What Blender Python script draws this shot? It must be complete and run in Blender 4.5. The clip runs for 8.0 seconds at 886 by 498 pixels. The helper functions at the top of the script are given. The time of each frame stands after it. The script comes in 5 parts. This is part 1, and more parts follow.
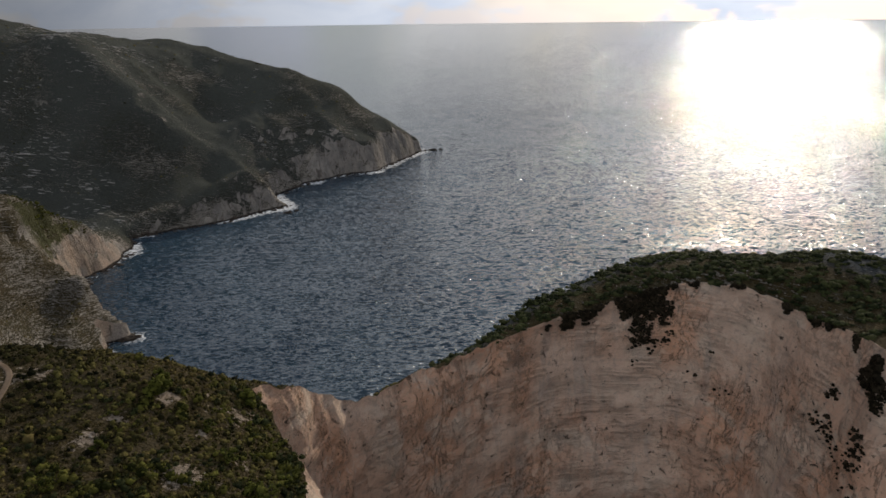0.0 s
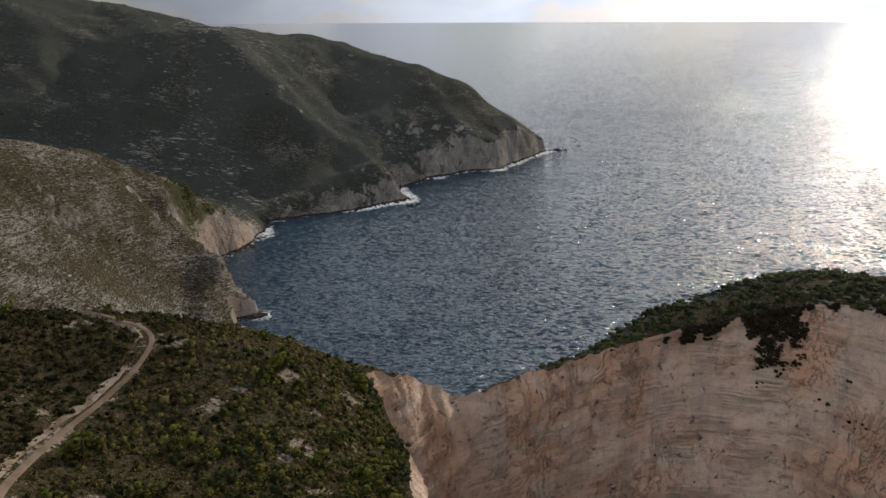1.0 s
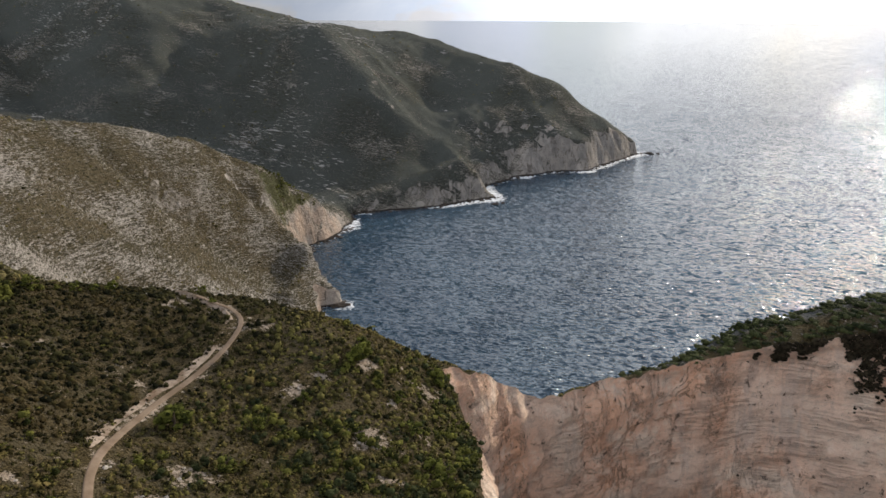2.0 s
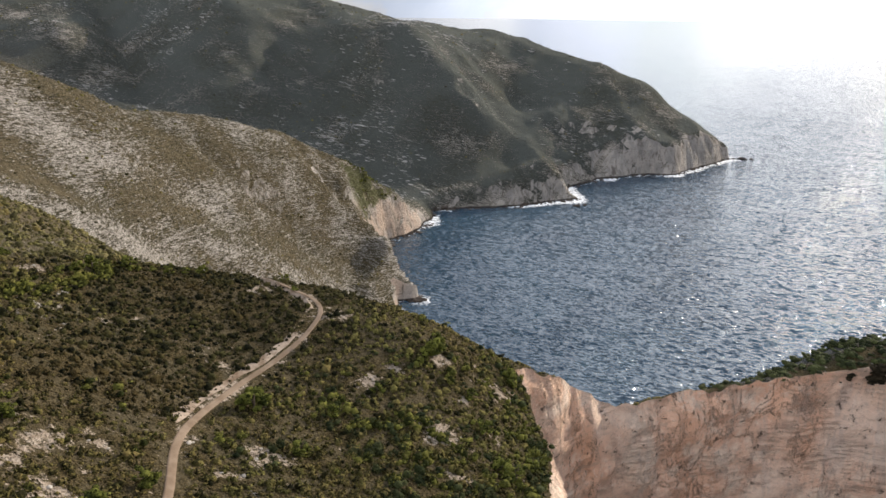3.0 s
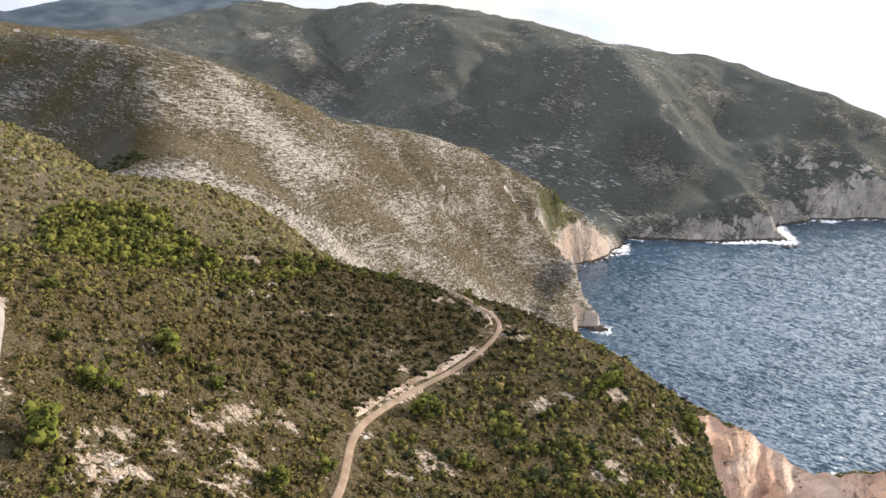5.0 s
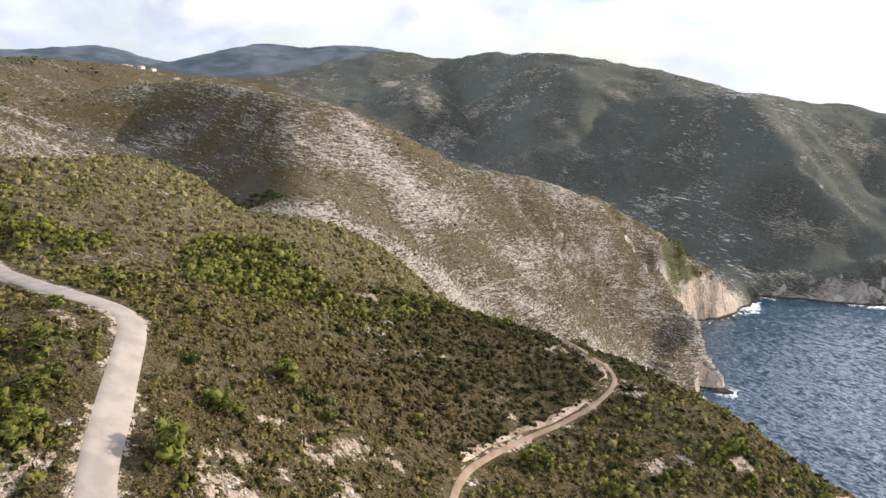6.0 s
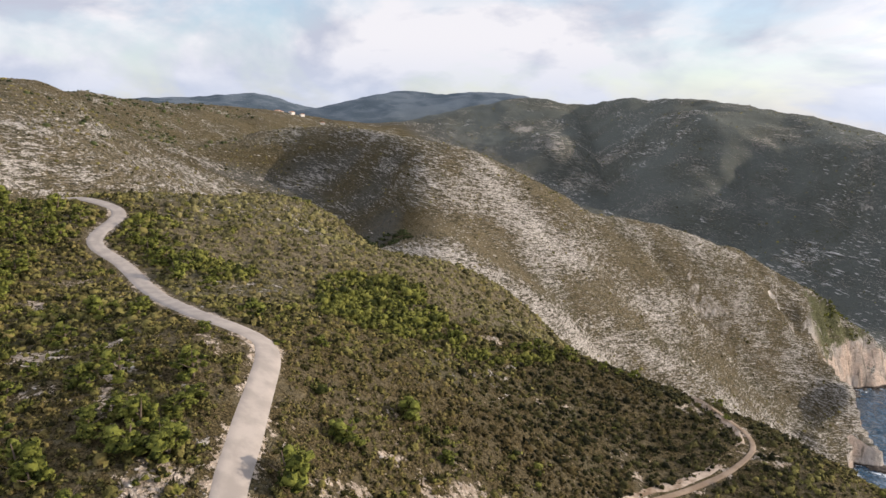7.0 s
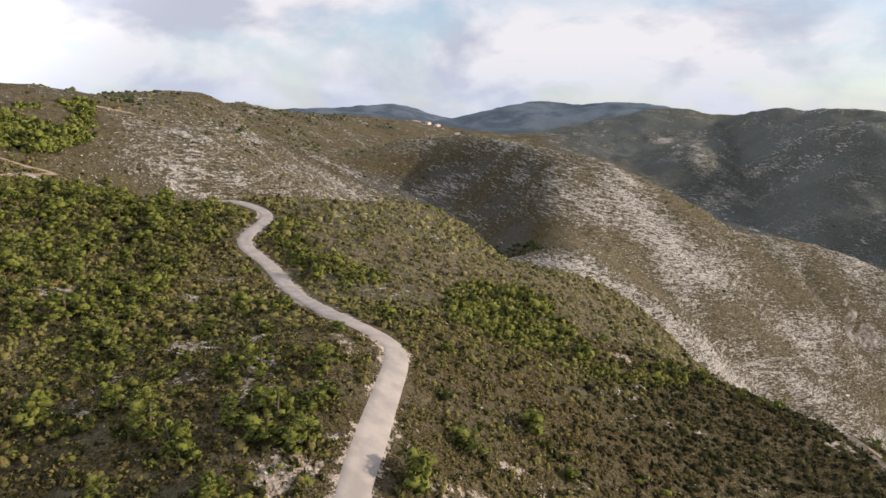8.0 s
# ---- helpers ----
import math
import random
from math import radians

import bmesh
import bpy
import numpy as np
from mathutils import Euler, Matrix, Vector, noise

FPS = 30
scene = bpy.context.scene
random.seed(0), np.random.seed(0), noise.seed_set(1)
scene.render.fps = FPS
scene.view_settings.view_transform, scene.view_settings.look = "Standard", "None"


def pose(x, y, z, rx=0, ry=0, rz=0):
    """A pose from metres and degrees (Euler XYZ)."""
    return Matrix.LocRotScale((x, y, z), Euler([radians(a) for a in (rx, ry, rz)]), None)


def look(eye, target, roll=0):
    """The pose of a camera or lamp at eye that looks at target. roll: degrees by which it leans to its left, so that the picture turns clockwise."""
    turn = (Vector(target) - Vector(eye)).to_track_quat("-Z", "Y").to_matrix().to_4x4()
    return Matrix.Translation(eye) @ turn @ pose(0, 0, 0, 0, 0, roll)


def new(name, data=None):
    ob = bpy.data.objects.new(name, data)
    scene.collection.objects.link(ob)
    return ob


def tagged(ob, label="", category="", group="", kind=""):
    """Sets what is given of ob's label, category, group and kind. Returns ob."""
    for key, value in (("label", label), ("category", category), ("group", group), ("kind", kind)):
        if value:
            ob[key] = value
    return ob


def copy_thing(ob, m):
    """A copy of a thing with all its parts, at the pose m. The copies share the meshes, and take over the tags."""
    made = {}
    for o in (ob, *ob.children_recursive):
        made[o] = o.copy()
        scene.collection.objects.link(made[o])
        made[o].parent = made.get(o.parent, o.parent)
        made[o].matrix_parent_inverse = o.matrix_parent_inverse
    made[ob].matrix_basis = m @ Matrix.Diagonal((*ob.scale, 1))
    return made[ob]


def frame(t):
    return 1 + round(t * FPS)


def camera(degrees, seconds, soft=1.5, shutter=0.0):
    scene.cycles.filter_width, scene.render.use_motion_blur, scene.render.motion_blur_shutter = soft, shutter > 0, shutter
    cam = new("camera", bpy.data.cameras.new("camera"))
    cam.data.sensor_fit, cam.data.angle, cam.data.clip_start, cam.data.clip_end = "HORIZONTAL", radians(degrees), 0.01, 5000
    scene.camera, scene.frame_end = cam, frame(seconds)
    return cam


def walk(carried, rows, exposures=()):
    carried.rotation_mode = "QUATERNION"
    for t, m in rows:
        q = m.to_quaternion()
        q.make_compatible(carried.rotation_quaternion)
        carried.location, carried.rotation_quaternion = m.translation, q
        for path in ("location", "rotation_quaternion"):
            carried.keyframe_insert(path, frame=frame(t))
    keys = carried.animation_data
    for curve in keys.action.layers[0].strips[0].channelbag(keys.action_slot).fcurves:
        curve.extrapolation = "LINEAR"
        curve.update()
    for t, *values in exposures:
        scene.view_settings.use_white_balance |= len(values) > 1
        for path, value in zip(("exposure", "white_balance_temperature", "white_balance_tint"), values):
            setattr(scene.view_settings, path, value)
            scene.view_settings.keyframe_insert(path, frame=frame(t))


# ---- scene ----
EXPO = [(0.0, -1.27, 6500, 12), (1.0, -0.95, 6480, 12), (1.5, -0.6, 6450, 12), (3.5, 0.35, 6380, 13), (5.5, 0.88, 6350, 14), (6.5, 0.6, 6350, 15), (8.0, 0.42, 6380, 16)]
EYE = 250.0  # the drone's height over the sea
cam = camera(65.36, 8.0)
walk(cam, [
    (0.0, pose(0, 0, EYE, 71.47, 0.68, 0.00)),
    (0.5, pose(0, 0, EYE, 71.43, 0.56, 4.99)),
    (1.0, pose(0, 0, EYE, 71.39, 0.26, 10.38)),
    (1.5, pose(0, 0, EYE, 71.32, -0.02, 14.37)),
    (3.0, pose(0, 0, EYE, 71.05, -0.55, 24.74)),
    (3.5, pose(0, 0, EYE, 70.93, -0.65, 28.60)),
    (4.0, pose(0, 0, EYE, 70.83, -0.79, 32.43)),
    (4.2, pose(0, 0, EYE, 70.79, -0.85, 33.99)),
    (5.3, pose(0, 0, EYE, 73.50, -0.93, 43.75)),
    (5.5, pose(0, 0, EYE, 74.14, -0.94, 45.66)),
    (6.0, pose(0, 0, EYE, 76.14, -0.98, 50.90)),
    (6.5, pose(0, 0, EYE, 77.94, -1.13, 56.29)),
    (7.0, pose(0, 0, EYE, 79.55, -1.17, 61.66)),
    (7.5, pose(0, 0, EYE, 80.26, -1.34, 67.04)),
    (8.0, pose(0, 0, EYE, 80.13, -1.41, 72.58)),
], exposures=EXPO)

# ---- daylight: a low afternoon sun over the open sea, under broken cloud ----
SUN_TURN, SUN_RISE = -25.0, 16.5  # degrees to the left of +y, and above the horizon

toward = Vector((-math.sin(radians(SUN_TURN)) * math.cos(radians(SUN_RISE)), math.cos(radians(SUN_TURN)) * math.cos(radians(SUN_RISE)),
                 math.sin(radians(SUN_RISE))))


def sky_world():
    world = bpy.data.worlds.new("sky")
    scene.world = world
    world.use_nodes = True
    nt = world.node_tree
    nt.nodes.clear()
    n, link = nt.nodes.new, nt.links.new
    out = n("ShaderNodeOutputWorld")
    sky = n("ShaderNodeTexSky")
    sky.sky_type, sky.sun_disc = "NISHITA", False
    sky.sun_elevation, sky.sun_rotation = radians(SUN_RISE), radians(-SUN_TURN)
    sky.altitude, sky.air_density, sky.dust_density = 200, 1.0, 1.0
    coord = n("ShaderNodeTexCoord")
    split = n("ShaderNodeSeparateXYZ")
    link(coord.outputs["Generated"], split.inputs[0])
    rise = n("ShaderNodeMath"); rise.operation = "MAXIMUM"; rise.inputs[1].default_value = 0.0
    link(split.outputs["Z"], rise.inputs[0])
    lift = n("ShaderNodeMath"); lift.inputs[1].default_value = 0.42
    link(rise.outputs[0], lift.inputs[0])
    flat = n("ShaderNodeVectorMath"); flat.operation = "DIVIDE"
    both = n("ShaderNodeCombineXYZ")
    for k in range(3):
        link(lift.outputs[0], both.inputs[k])
    link(coord.outputs["Generated"], flat.inputs[0])
    link(both.outputs[0], flat.inputs[1])
    noise_a = n("ShaderNodeTexNoise")
    noise_a.inputs["Scale"].default_value, noise_a.inputs["Detail"].default_value = 1.7, 10
    noise_a.inputs["Roughness"].default_value, noise_a.inputs["Distortion"].default_value = 0.56, 0.35
    link(flat.outputs[0], noise_a.inputs["Vector"])
    cover = n("ShaderNodeValToRGB")
    cover.color_ramp.elements[0].position, cover.color_ramp.elements[1].position = 0.33, 0.54
    link(noise_a.outputs["Fac"], cover.inputs[0])
    noise_b = n("ShaderNodeTexNoise")
    noise_b.inputs["Scale"].default_value, noise_b.inputs["Detail"].default_value = 2.4, 11
    noise_b.inputs["Distortion"].default_value = 0.5
    link(flat.outputs[0], noise_b.inputs["Vector"])
    tone = n("ShaderNodeValToRGB")
    tone.color_ramp.elements[0].position, tone.color_ramp.elements[1].position = 0.41, 0.57
    tone.color_ramp.elements[0].color, tone.color_ramp.elements[1].color = (0.54, 0.58, 0.66, 1), (0.87, 0.87, 0.87, 1)
    shift = n("ShaderNodeVectorMath")
    shift.inputs[1].default_value = (toward.x * 0.09, toward.y * 0.09, 0.05)
    link(flat.outputs[0], shift.inputs[0])
    noise_c = n("ShaderNodeTexNoise")
    noise_c.inputs["Scale"].default_value, noise_c.inputs["Detail"].default_value = 1.7, 10
    noise_c.inputs["Roughness"].default_value, noise_c.inputs["Distortion"].default_value = 0.56, 0.35
    link(shift.outputs[0], noise_c.inputs["Vector"])
    slope = n("ShaderNodeMath"); slope.operation = "SUBTRACT"
    link(noise_a.outputs["Fac"], slope.inputs[0])
    link(noise_c.outputs["Fac"], slope.inputs[1])
    lit = n("ShaderNodeMath"); lit.operation = "MULTIPLY_ADD"
    link(slope.outputs[0], lit.inputs[0])
    lit.inputs[1].default_value = 0.75
    link(noise_b.outputs["Fac"], lit.inputs[2])
    link(lit.outputs[0], tone.inputs[0])
    back = n("ShaderNodeBackground"); back.inputs["Strength"].default_value = 0.14
    link(sky.outputs[0], back.inputs["Color"])
    # cloud and haze shine more towards the sun
    aim = n("ShaderNodeVectorMath"); aim.operation = "DOT_PRODUCT"
    aim.inputs[1].default_value = toward
    link(coord.outputs["Generated"], aim.inputs[0])
    glow = n("ShaderNodeMapRange"); glow.interpolation_type = "SMOOTHSTEP"
    for key, number in (("From Min", 0.5), ("From Max", 1.0), ("To Min", 0.74), ("To Max", 3.0)):
        glow.inputs[key].default_value = number
    link(aim.outputs["Value"], glow.inputs["Value"])
    # extra brightness added to the sky opposite the sun, to fill the shaded cliff
    back_fill = n("ShaderNodeMapRange"); back_fill.interpolation_type = "SMOOTHSTEP"
    for key, number in (("From Min", 0.45), ("From Max", 1.0), ("To Min", 1.0), ("To Max", 4.4)):
        back_fill.inputs[key].default_value = number
    away = n("ShaderNodeVectorMath"); away.operation = "DOT_PRODUCT"
    away.inputs[1].default_value = Vector((-toward.x, -toward.y, 0.6)).normalized()
    link(coord.outputs["Generated"], away.inputs[0])
    link(away.outputs["Value"], back_fill.inputs["Value"])
    shine = n("ShaderNodeMath"); shine.operation = "MULTIPLY"
    link(glow.outputs[0], shine.inputs[0])
    link(back_fill.outputs[0], shine.inputs[1])
    cloud = n("ShaderNodeBackground")
    link(shine.outputs[0], cloud.inputs["Strength"])
    low = n("ShaderNodeMapRange"); low.interpolation_type = "SMOOTHSTEP"
    for key, number in (("From Min", 0.0), ("From Max", 0.12), ("To Min", 0.75), ("To Max", 0.0)):
        low.inputs[key].default_value = number
    link(split.outputs["Z"], low.inputs["Value"])
    veil = n("ShaderNodeMix"); veil.data_type = "RGBA"
    link(low.outputs[0], veil.inputs["Factor"])
    link(tone.outputs[0], veil.inputs[6])
    veil.inputs[7].default_value = (0.60, 0.68, 0.80, 1)
    link(veil.outputs[2], cloud.inputs["Color"])
    most = n("ShaderNodeMath"); most.operation = "MAXIMUM"
    link(cover.outputs[0], most.inputs[0])
    link(low.outputs[0], most.inputs[1])
    mix = n("ShaderNodeMixShader")
    link(most.outputs[0], mix.inputs[0])
    link(back.outputs[0], mix.inputs[1])
    link(cloud.outputs[0], mix.inputs[2])
    link(mix.outputs[0], out.inputs["Surface"])


sky_world()
sun = new("sun", bpy.data.lights.new("sun", "SUN"))
sun.data.energy, sun.data.angle, sun.data.color = 5.0, radians(0.6), (1.0, 0.87, 0.68)
sun.matrix_world = look(toward * 900, (0, 0, 0))

# ---- materials ----


class Nodes:
    """A small hand for node trees: values or sockets go in, sockets come out."""

    def __init__(self, name):
        self.mat = bpy.data.materials.new(name)
        self.mat.use_nodes = True
        self.tree = self.mat.node_tree
        self.tree.nodes.clear()
        self.out = self.add("ShaderNodeOutputMaterial")

    def add(self, kind):
        return self.tree.nodes.new(kind)

    def put(self, socket, value):
        if hasattr(value, "links"):
            self.tree.links.new(value, socket)
        elif isinstance(value, (tuple, list)) and len(value) == 3 and socket.type == "RGBA":
            socket.default_value = (*value, 1)
        else:
            socket.default_value = value

    def position(self, sx=1.0, sy=1.0, sz=1.0, local=False):
        if local:
            source = self.add("ShaderNodeTexCoord").outputs["Object"]
        else:
            source = self.add("ShaderNodeNewGeometry").outputs["Position"]
        node = self.add("ShaderNodeVectorMath")
        node.operation = "MULTIPLY"
        self.put(node.inputs[0], source)
        node.inputs[1].default_value = (sx, sy, sz)
        return node.outputs[0]

    def noise(self, vector, scale=1.0, detail=4, rough=0.55, twist=0.0):
        node = self.add("ShaderNodeTexNoise")
        self.put(node.inputs["Vector"], vector)
        node.inputs["Scale"].default_value, node.inputs["Detail"].default_value = scale, detail
        node.inputs["Roughness"].default_value, node.inputs["Distortion"].default_value = rough, twist
        return node.outputs["Fac"]

    def math(self, op, a, b=0.0, clamp=False):
        node = self.add("ShaderNodeMath")
        node.operation, node.use_clamp = op, clamp
        self.put(node.inputs[0], a)
        self.put(node.inputs[1], b)
        return node.outputs[0]

    def step(self, value, low, high, to_low=0.0, to_high=1.0):
        node = self.add("ShaderNodeMapRange")
        node.interpolation_type = "SMOOTHSTEP"
        self.put(node.inputs["Value"], value)
        for key, number in (("From Min", low), ("From Max", high), ("To Min", to_low), ("To Max", to_high)):
            node.inputs[key].default_value = number
        return node.outputs["Result"]

    def mix(self, fac, a, b, blend="MIX"):
        node = self.add("ShaderNodeMix")
        node.data_type, node.blend_type = "RGBA", blend
        self.put(node.inputs["Factor"], fac)
        self.put(node.inputs[6], a)
        self.put(node.inputs[7], b)
        return node.outputs[2]

    def attribute(self, name):
        node = self.add("ShaderNodeAttribute")
        node.attribute_name = name
        return node

    def upward(self):
        node = self.add("ShaderNodeSeparateXYZ")
        self.put(node.inputs[0], self.add("ShaderNodeNewGeometry").outputs["True Normal"])
        return node.outputs["Z"]

    def bump(self, heights, distance, strength=1.0, normal=None):
        node = self.add("ShaderNodeBump")
        node.inputs["Strength"].default_value, node.inputs["Distance"].default_value = strength, distance
        self.put(node.inputs["Height"], heights)
        if normal is not None:
            self.put(node.inputs["Normal"], normal)
        return node.outputs[0]

    def finish(self, colour, rough=0.9, normal=None, **extra):
        node = self.add("ShaderNodeBsdfPrincipled")
        self.put(node.inputs["Base Color"], colour)
        self.put(node.inputs["Roughness"], rough)
        node.inputs["Specular IOR Level"].default_value = 0.04
        if normal is not None:
            self.put(node.inputs["Normal"], normal)
        for key, value in extra.items():
            self.put(node.inputs[key.replace("_", " ").title() if key != "IOR" else key], value)
        self.put(self.out.inputs["Surface"], node.outputs[0])
        self.surface = node
        return self.mat


def ground_material():
    m = Nodes("scrub_and_limestone_ground")
    cover = m.attribute("cover")
    split = m.add("ShaderNodeSeparateColor")
    m.put(split.inputs[0], cover.outputs["Color"])
    rocky, green, soil = split.outputs[0], split.outputs[1], split.outputs[2]
    broad_n = m.noise(m.position(), 0.02, 5)
    mid_n = m.noise(m.position(), 0.16, 5, 0.6)
    fine_n = m.noise(m.position(), 1.3, 5, 0.65)
    grass = m.mix(m.step(mid_n, 0.35, 0.65), (0.098, 0.081, 0.049), (0.190, 0.157, 0.102))
    twigs = m.noise(m.position(), 3.2, 4, 0.7)
    leafy = m.mix(m.step(twigs, 0.38, 0.66), (0.030, 0.025, 0.012), (0.130, 0.099, 0.048))
    # high green values turn blue-grey: air haze put into the cover colour
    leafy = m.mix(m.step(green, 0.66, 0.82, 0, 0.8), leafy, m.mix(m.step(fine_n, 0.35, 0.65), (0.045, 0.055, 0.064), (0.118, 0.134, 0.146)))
    mask = m.math("ADD", m.math("ADD", green, m.math("MULTIPLY", m.math("SUBTRACT", mid_n, 0.5), 1.5)),
                  m.math("MULTIPLY", m.math("SUBTRACT", fine_n, 0.5), 1.2))
    grass = m.mix(m.step(broad_n, 0.42, 0.62, 0, 0.6), grass, (0.088, 0.084, 0.052))
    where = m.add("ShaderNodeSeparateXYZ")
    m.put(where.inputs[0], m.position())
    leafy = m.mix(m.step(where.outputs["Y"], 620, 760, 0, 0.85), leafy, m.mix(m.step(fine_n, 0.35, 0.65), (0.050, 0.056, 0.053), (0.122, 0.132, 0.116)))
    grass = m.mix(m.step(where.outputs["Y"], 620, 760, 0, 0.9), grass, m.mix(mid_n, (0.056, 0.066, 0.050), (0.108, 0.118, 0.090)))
    # the far range's blue is distance haze painted into its woods
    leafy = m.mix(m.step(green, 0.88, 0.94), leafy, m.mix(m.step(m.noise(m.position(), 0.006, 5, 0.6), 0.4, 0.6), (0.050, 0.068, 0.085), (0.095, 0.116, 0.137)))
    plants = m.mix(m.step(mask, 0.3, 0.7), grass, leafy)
    # ledges: bands that keep to the contour, broken along their length
    blocks = m.noise(m.position(0.5, 0.5, 1.0), 1.0, 5, 0.72)
    place = m.add("ShaderNodeSeparateXYZ")
    m.put(place.inputs[0], m.position())
    level = m.math("ADD", place.outputs["Z"], m.math("ADD", m.math("MULTIPLY", place.outputs["X"], 0.13), m.math("MULTIPLY", place.outputs["Y"], 0.15)))
    strata = m.add("ShaderNodeCombineXYZ")
    m.put(strata.inputs[0], m.math("MULTIPLY", place.outputs["X"], 0.05))
    m.put(strata.inputs[1], m.math("MULTIPLY", place.outputs["Y"], 0.05))
    m.put(strata.inputs[2], m.math("MULTIPLY", level, 0.42))
    beds = m.noise(strata.outputs[0], 1.0, 6, 0.66, 0.35)
    ledges = m.noise(strata.outputs[0], 4.2, 6, 0.68, 0.3)
    thin = m.add("ShaderNodeVectorMath")
    thin.operation = "MULTIPLY"
    m.put(thin.inputs[0], strata.outputs[0])
    thin.inputs[1].default_value = (3.6, 3.6, 3.6)
    clods = m.noise(m.position(0.9, 0.9, 1.6), 1.0, 4, 0.7, 0.5)
    edge = m.math("ADD", m.math("MULTIPLY", ledges, 0.16), m.math("ADD", m.math("MULTIPLY", blocks, 0.24), m.math("MULTIPLY", clods, 0.16)))
    edge = m.math("ADD", edge, m.math("ADD", m.math("MULTIPLY", beds, 0.16), m.math("MULTIPLY", m.noise(thin.outputs[0], 1.0, 5, 0.68, 0.7), 0.28)))
    edge = m.math("ADD", m.math("MULTIPLY", m.math("SUBTRACT", edge, 0.5), 3.6), 0.5)
    edge = m.math("ADD", edge, m.math("MULTIPLY", m.math("SUBTRACT", broad_n, 0.5), 0.8))
    bare = m.step(m.math("ADD", edge, m.math("MULTIPLY", m.math("SUBTRACT", rocky, 0.5), 0.62)), 0.53, 0.63)
    shard = m.noise(m.position(0.7, 0.7, 1.8), 1.0, 4, 0.7, 0.6)
    stone = m.mix(m.step(fine_n, 0.3, 0.7), (0.32, 0.292, 0.258), (0.57, 0.528, 0.472))
    # dark cracks in the stone, with the ledges' small shadows put into their colour
    stone = m.mix(m.step(shard, 0.50, 0.62, 0, 0.75), stone, (0.115, 0.100, 0.082))
    # low dark cushions of scrub and open joints between the ledges, ledge shadow painted in
    gaps = m.add("ShaderNodeVectorMath")
    m.put(gaps.inputs[0], thin.outputs[0])
    gaps.inputs[1].default_value = (13.0, 7.0, 0.55)
    tufts_shade = m.math("ADD", m.math("MULTIPLY", m.noise(gaps.outputs[0], 1.0, 5, 0.7, 0.7), 0.6), m.math("MULTIPLY", clods, 0.4))
    tufts_shade = m.math("MULTIPLY", m.step(tufts_shade, 0.500, 0.550, 0, 0.9), m.step(rocky, 0.26, 0.44))
    colour = m.mix(tufts_shade, m.mix(bare, plants, stone), (0.042, 0.039, 0.022))
    # cliffs
    streak = m.noise(m.position(0.09, 0.09, 0.025), 1.0, 5, 0.6, 0.4)
    crag = m.mix(m.step(streak, 0.36, 0.62), (0.36, 0.335, 0.31), (0.54, 0.49, 0.44))
    level = m.add("ShaderNodeSeparateXYZ")
    m.put(level.inputs[0], m.position())
    rosy = m.math("MULTIPLY", m.step(m.noise(m.position(), 0.018, 3), 0.38, 0.52), m.math("MULTIPLY", m.step(level.outputs["Z"], 75, 55), m.step(level.outputs["Y"], 760, 700)))
    crag = m.mix(m.math("MULTIPLY", rosy, m.step(streak, 0.3, 0.66, 0.35, 1.0)), crag, (0.62, 0.48, 0.38))
    runs = m.noise(m.position(0.16, 0.16, 0.030), 1.0, 6, 0.7, 0.5)
    crag = m.mix(m.step(runs, 0.52, 0.64, 0, 0.75), crag, (0.15, 0.13, 0.11))
    crag = m.mix(m.step(m.noise(m.position(0.12, 0.12, 0.5), 1.0, 6, 0.72, 0.5), 0.56, 0.66, 0, 0.6), crag, (0.14, 0.12, 0.10))
    steep = m.step(m.math("ADD", m.upward(), m.math("MULTIPLY", m.math("SUBTRACT", mid_n, 0.5), 0.3)), 0.54, 0.42)
    # scrub that has grown over the upper part of the point's sea cliff
    grown = m.step(m.math("ADD", level.outputs["Z"], m.math("MULTIPLY", m.math("SUBTRACT", mid_n, 0.5), 22)), 44, 50)
    grown = m.math("MULTIPLY", grown, m.math("MULTIPLY", m.step(level.outputs["Y"], 565, 590), m.step(level.outputs["Y"], 760, 735)))
    thick = m.mix(m.step(fine_n, 0.36, 0.62), (0.040, 0.044, 0.018), (0.135, 0.140, 0.062))
    colour = m.mix(steep, colour, m.mix(m.math("MULTIPLY", grown, m.step(mid_n, 0.30, 0.42, 0.35, 0.95)), crag, thick))
    # bare soil and rubble
    dirt = m.mix(m.step(fine_n, 0.35, 0.65), (0.29, 0.23, 0.17), (0.45, 0.385, 0.32))
    worn = m.step(m.math("ADD", soil, m.math("MULTIPLY", m.math("SUBTRACT", m.noise(m.position(), 0.8, 6, 0.75), 0.5), 3.8)), 0.52, 0.70)
    colour = m.mix(worn, colour, dirt)
    # wet rock at the waterline
    height_z = m.add("ShaderNodeSeparateXYZ")
    m.put(height_z.inputs[0], m.position())
    wet = m.step(m.math("ADD", height_z.outputs["Z"], m.math("MULTIPLY", mid_n, 3)), 4.0, 2.4)
    colour = m.mix(wet, colour, (0.045, 0.036, 0.03))
    relief = m.math("ADD", m.math("MULTIPLY", m.math("ADD", bare, shard), 1.6), m.math("MULTIPLY", fine_n, 0.9))
    relief = m.math("ADD", relief, m.math("MULTIPLY", blocks, 1.4))
    relief = m.math("ADD", relief, m.math("MULTIPLY", m.math("MULTIPLY", steep, m.noise(m.position(0.2, 0.2, 0.08), 1.0, 5, 0.7)), 6.0))
    bushy = m.bump(m.noise(m.position(), 0.22, 4, 0.65), 5.0, 0.75)
    return m.finish(colour, 0.95, m.bump(relief, 1.0, 0.9, bushy))


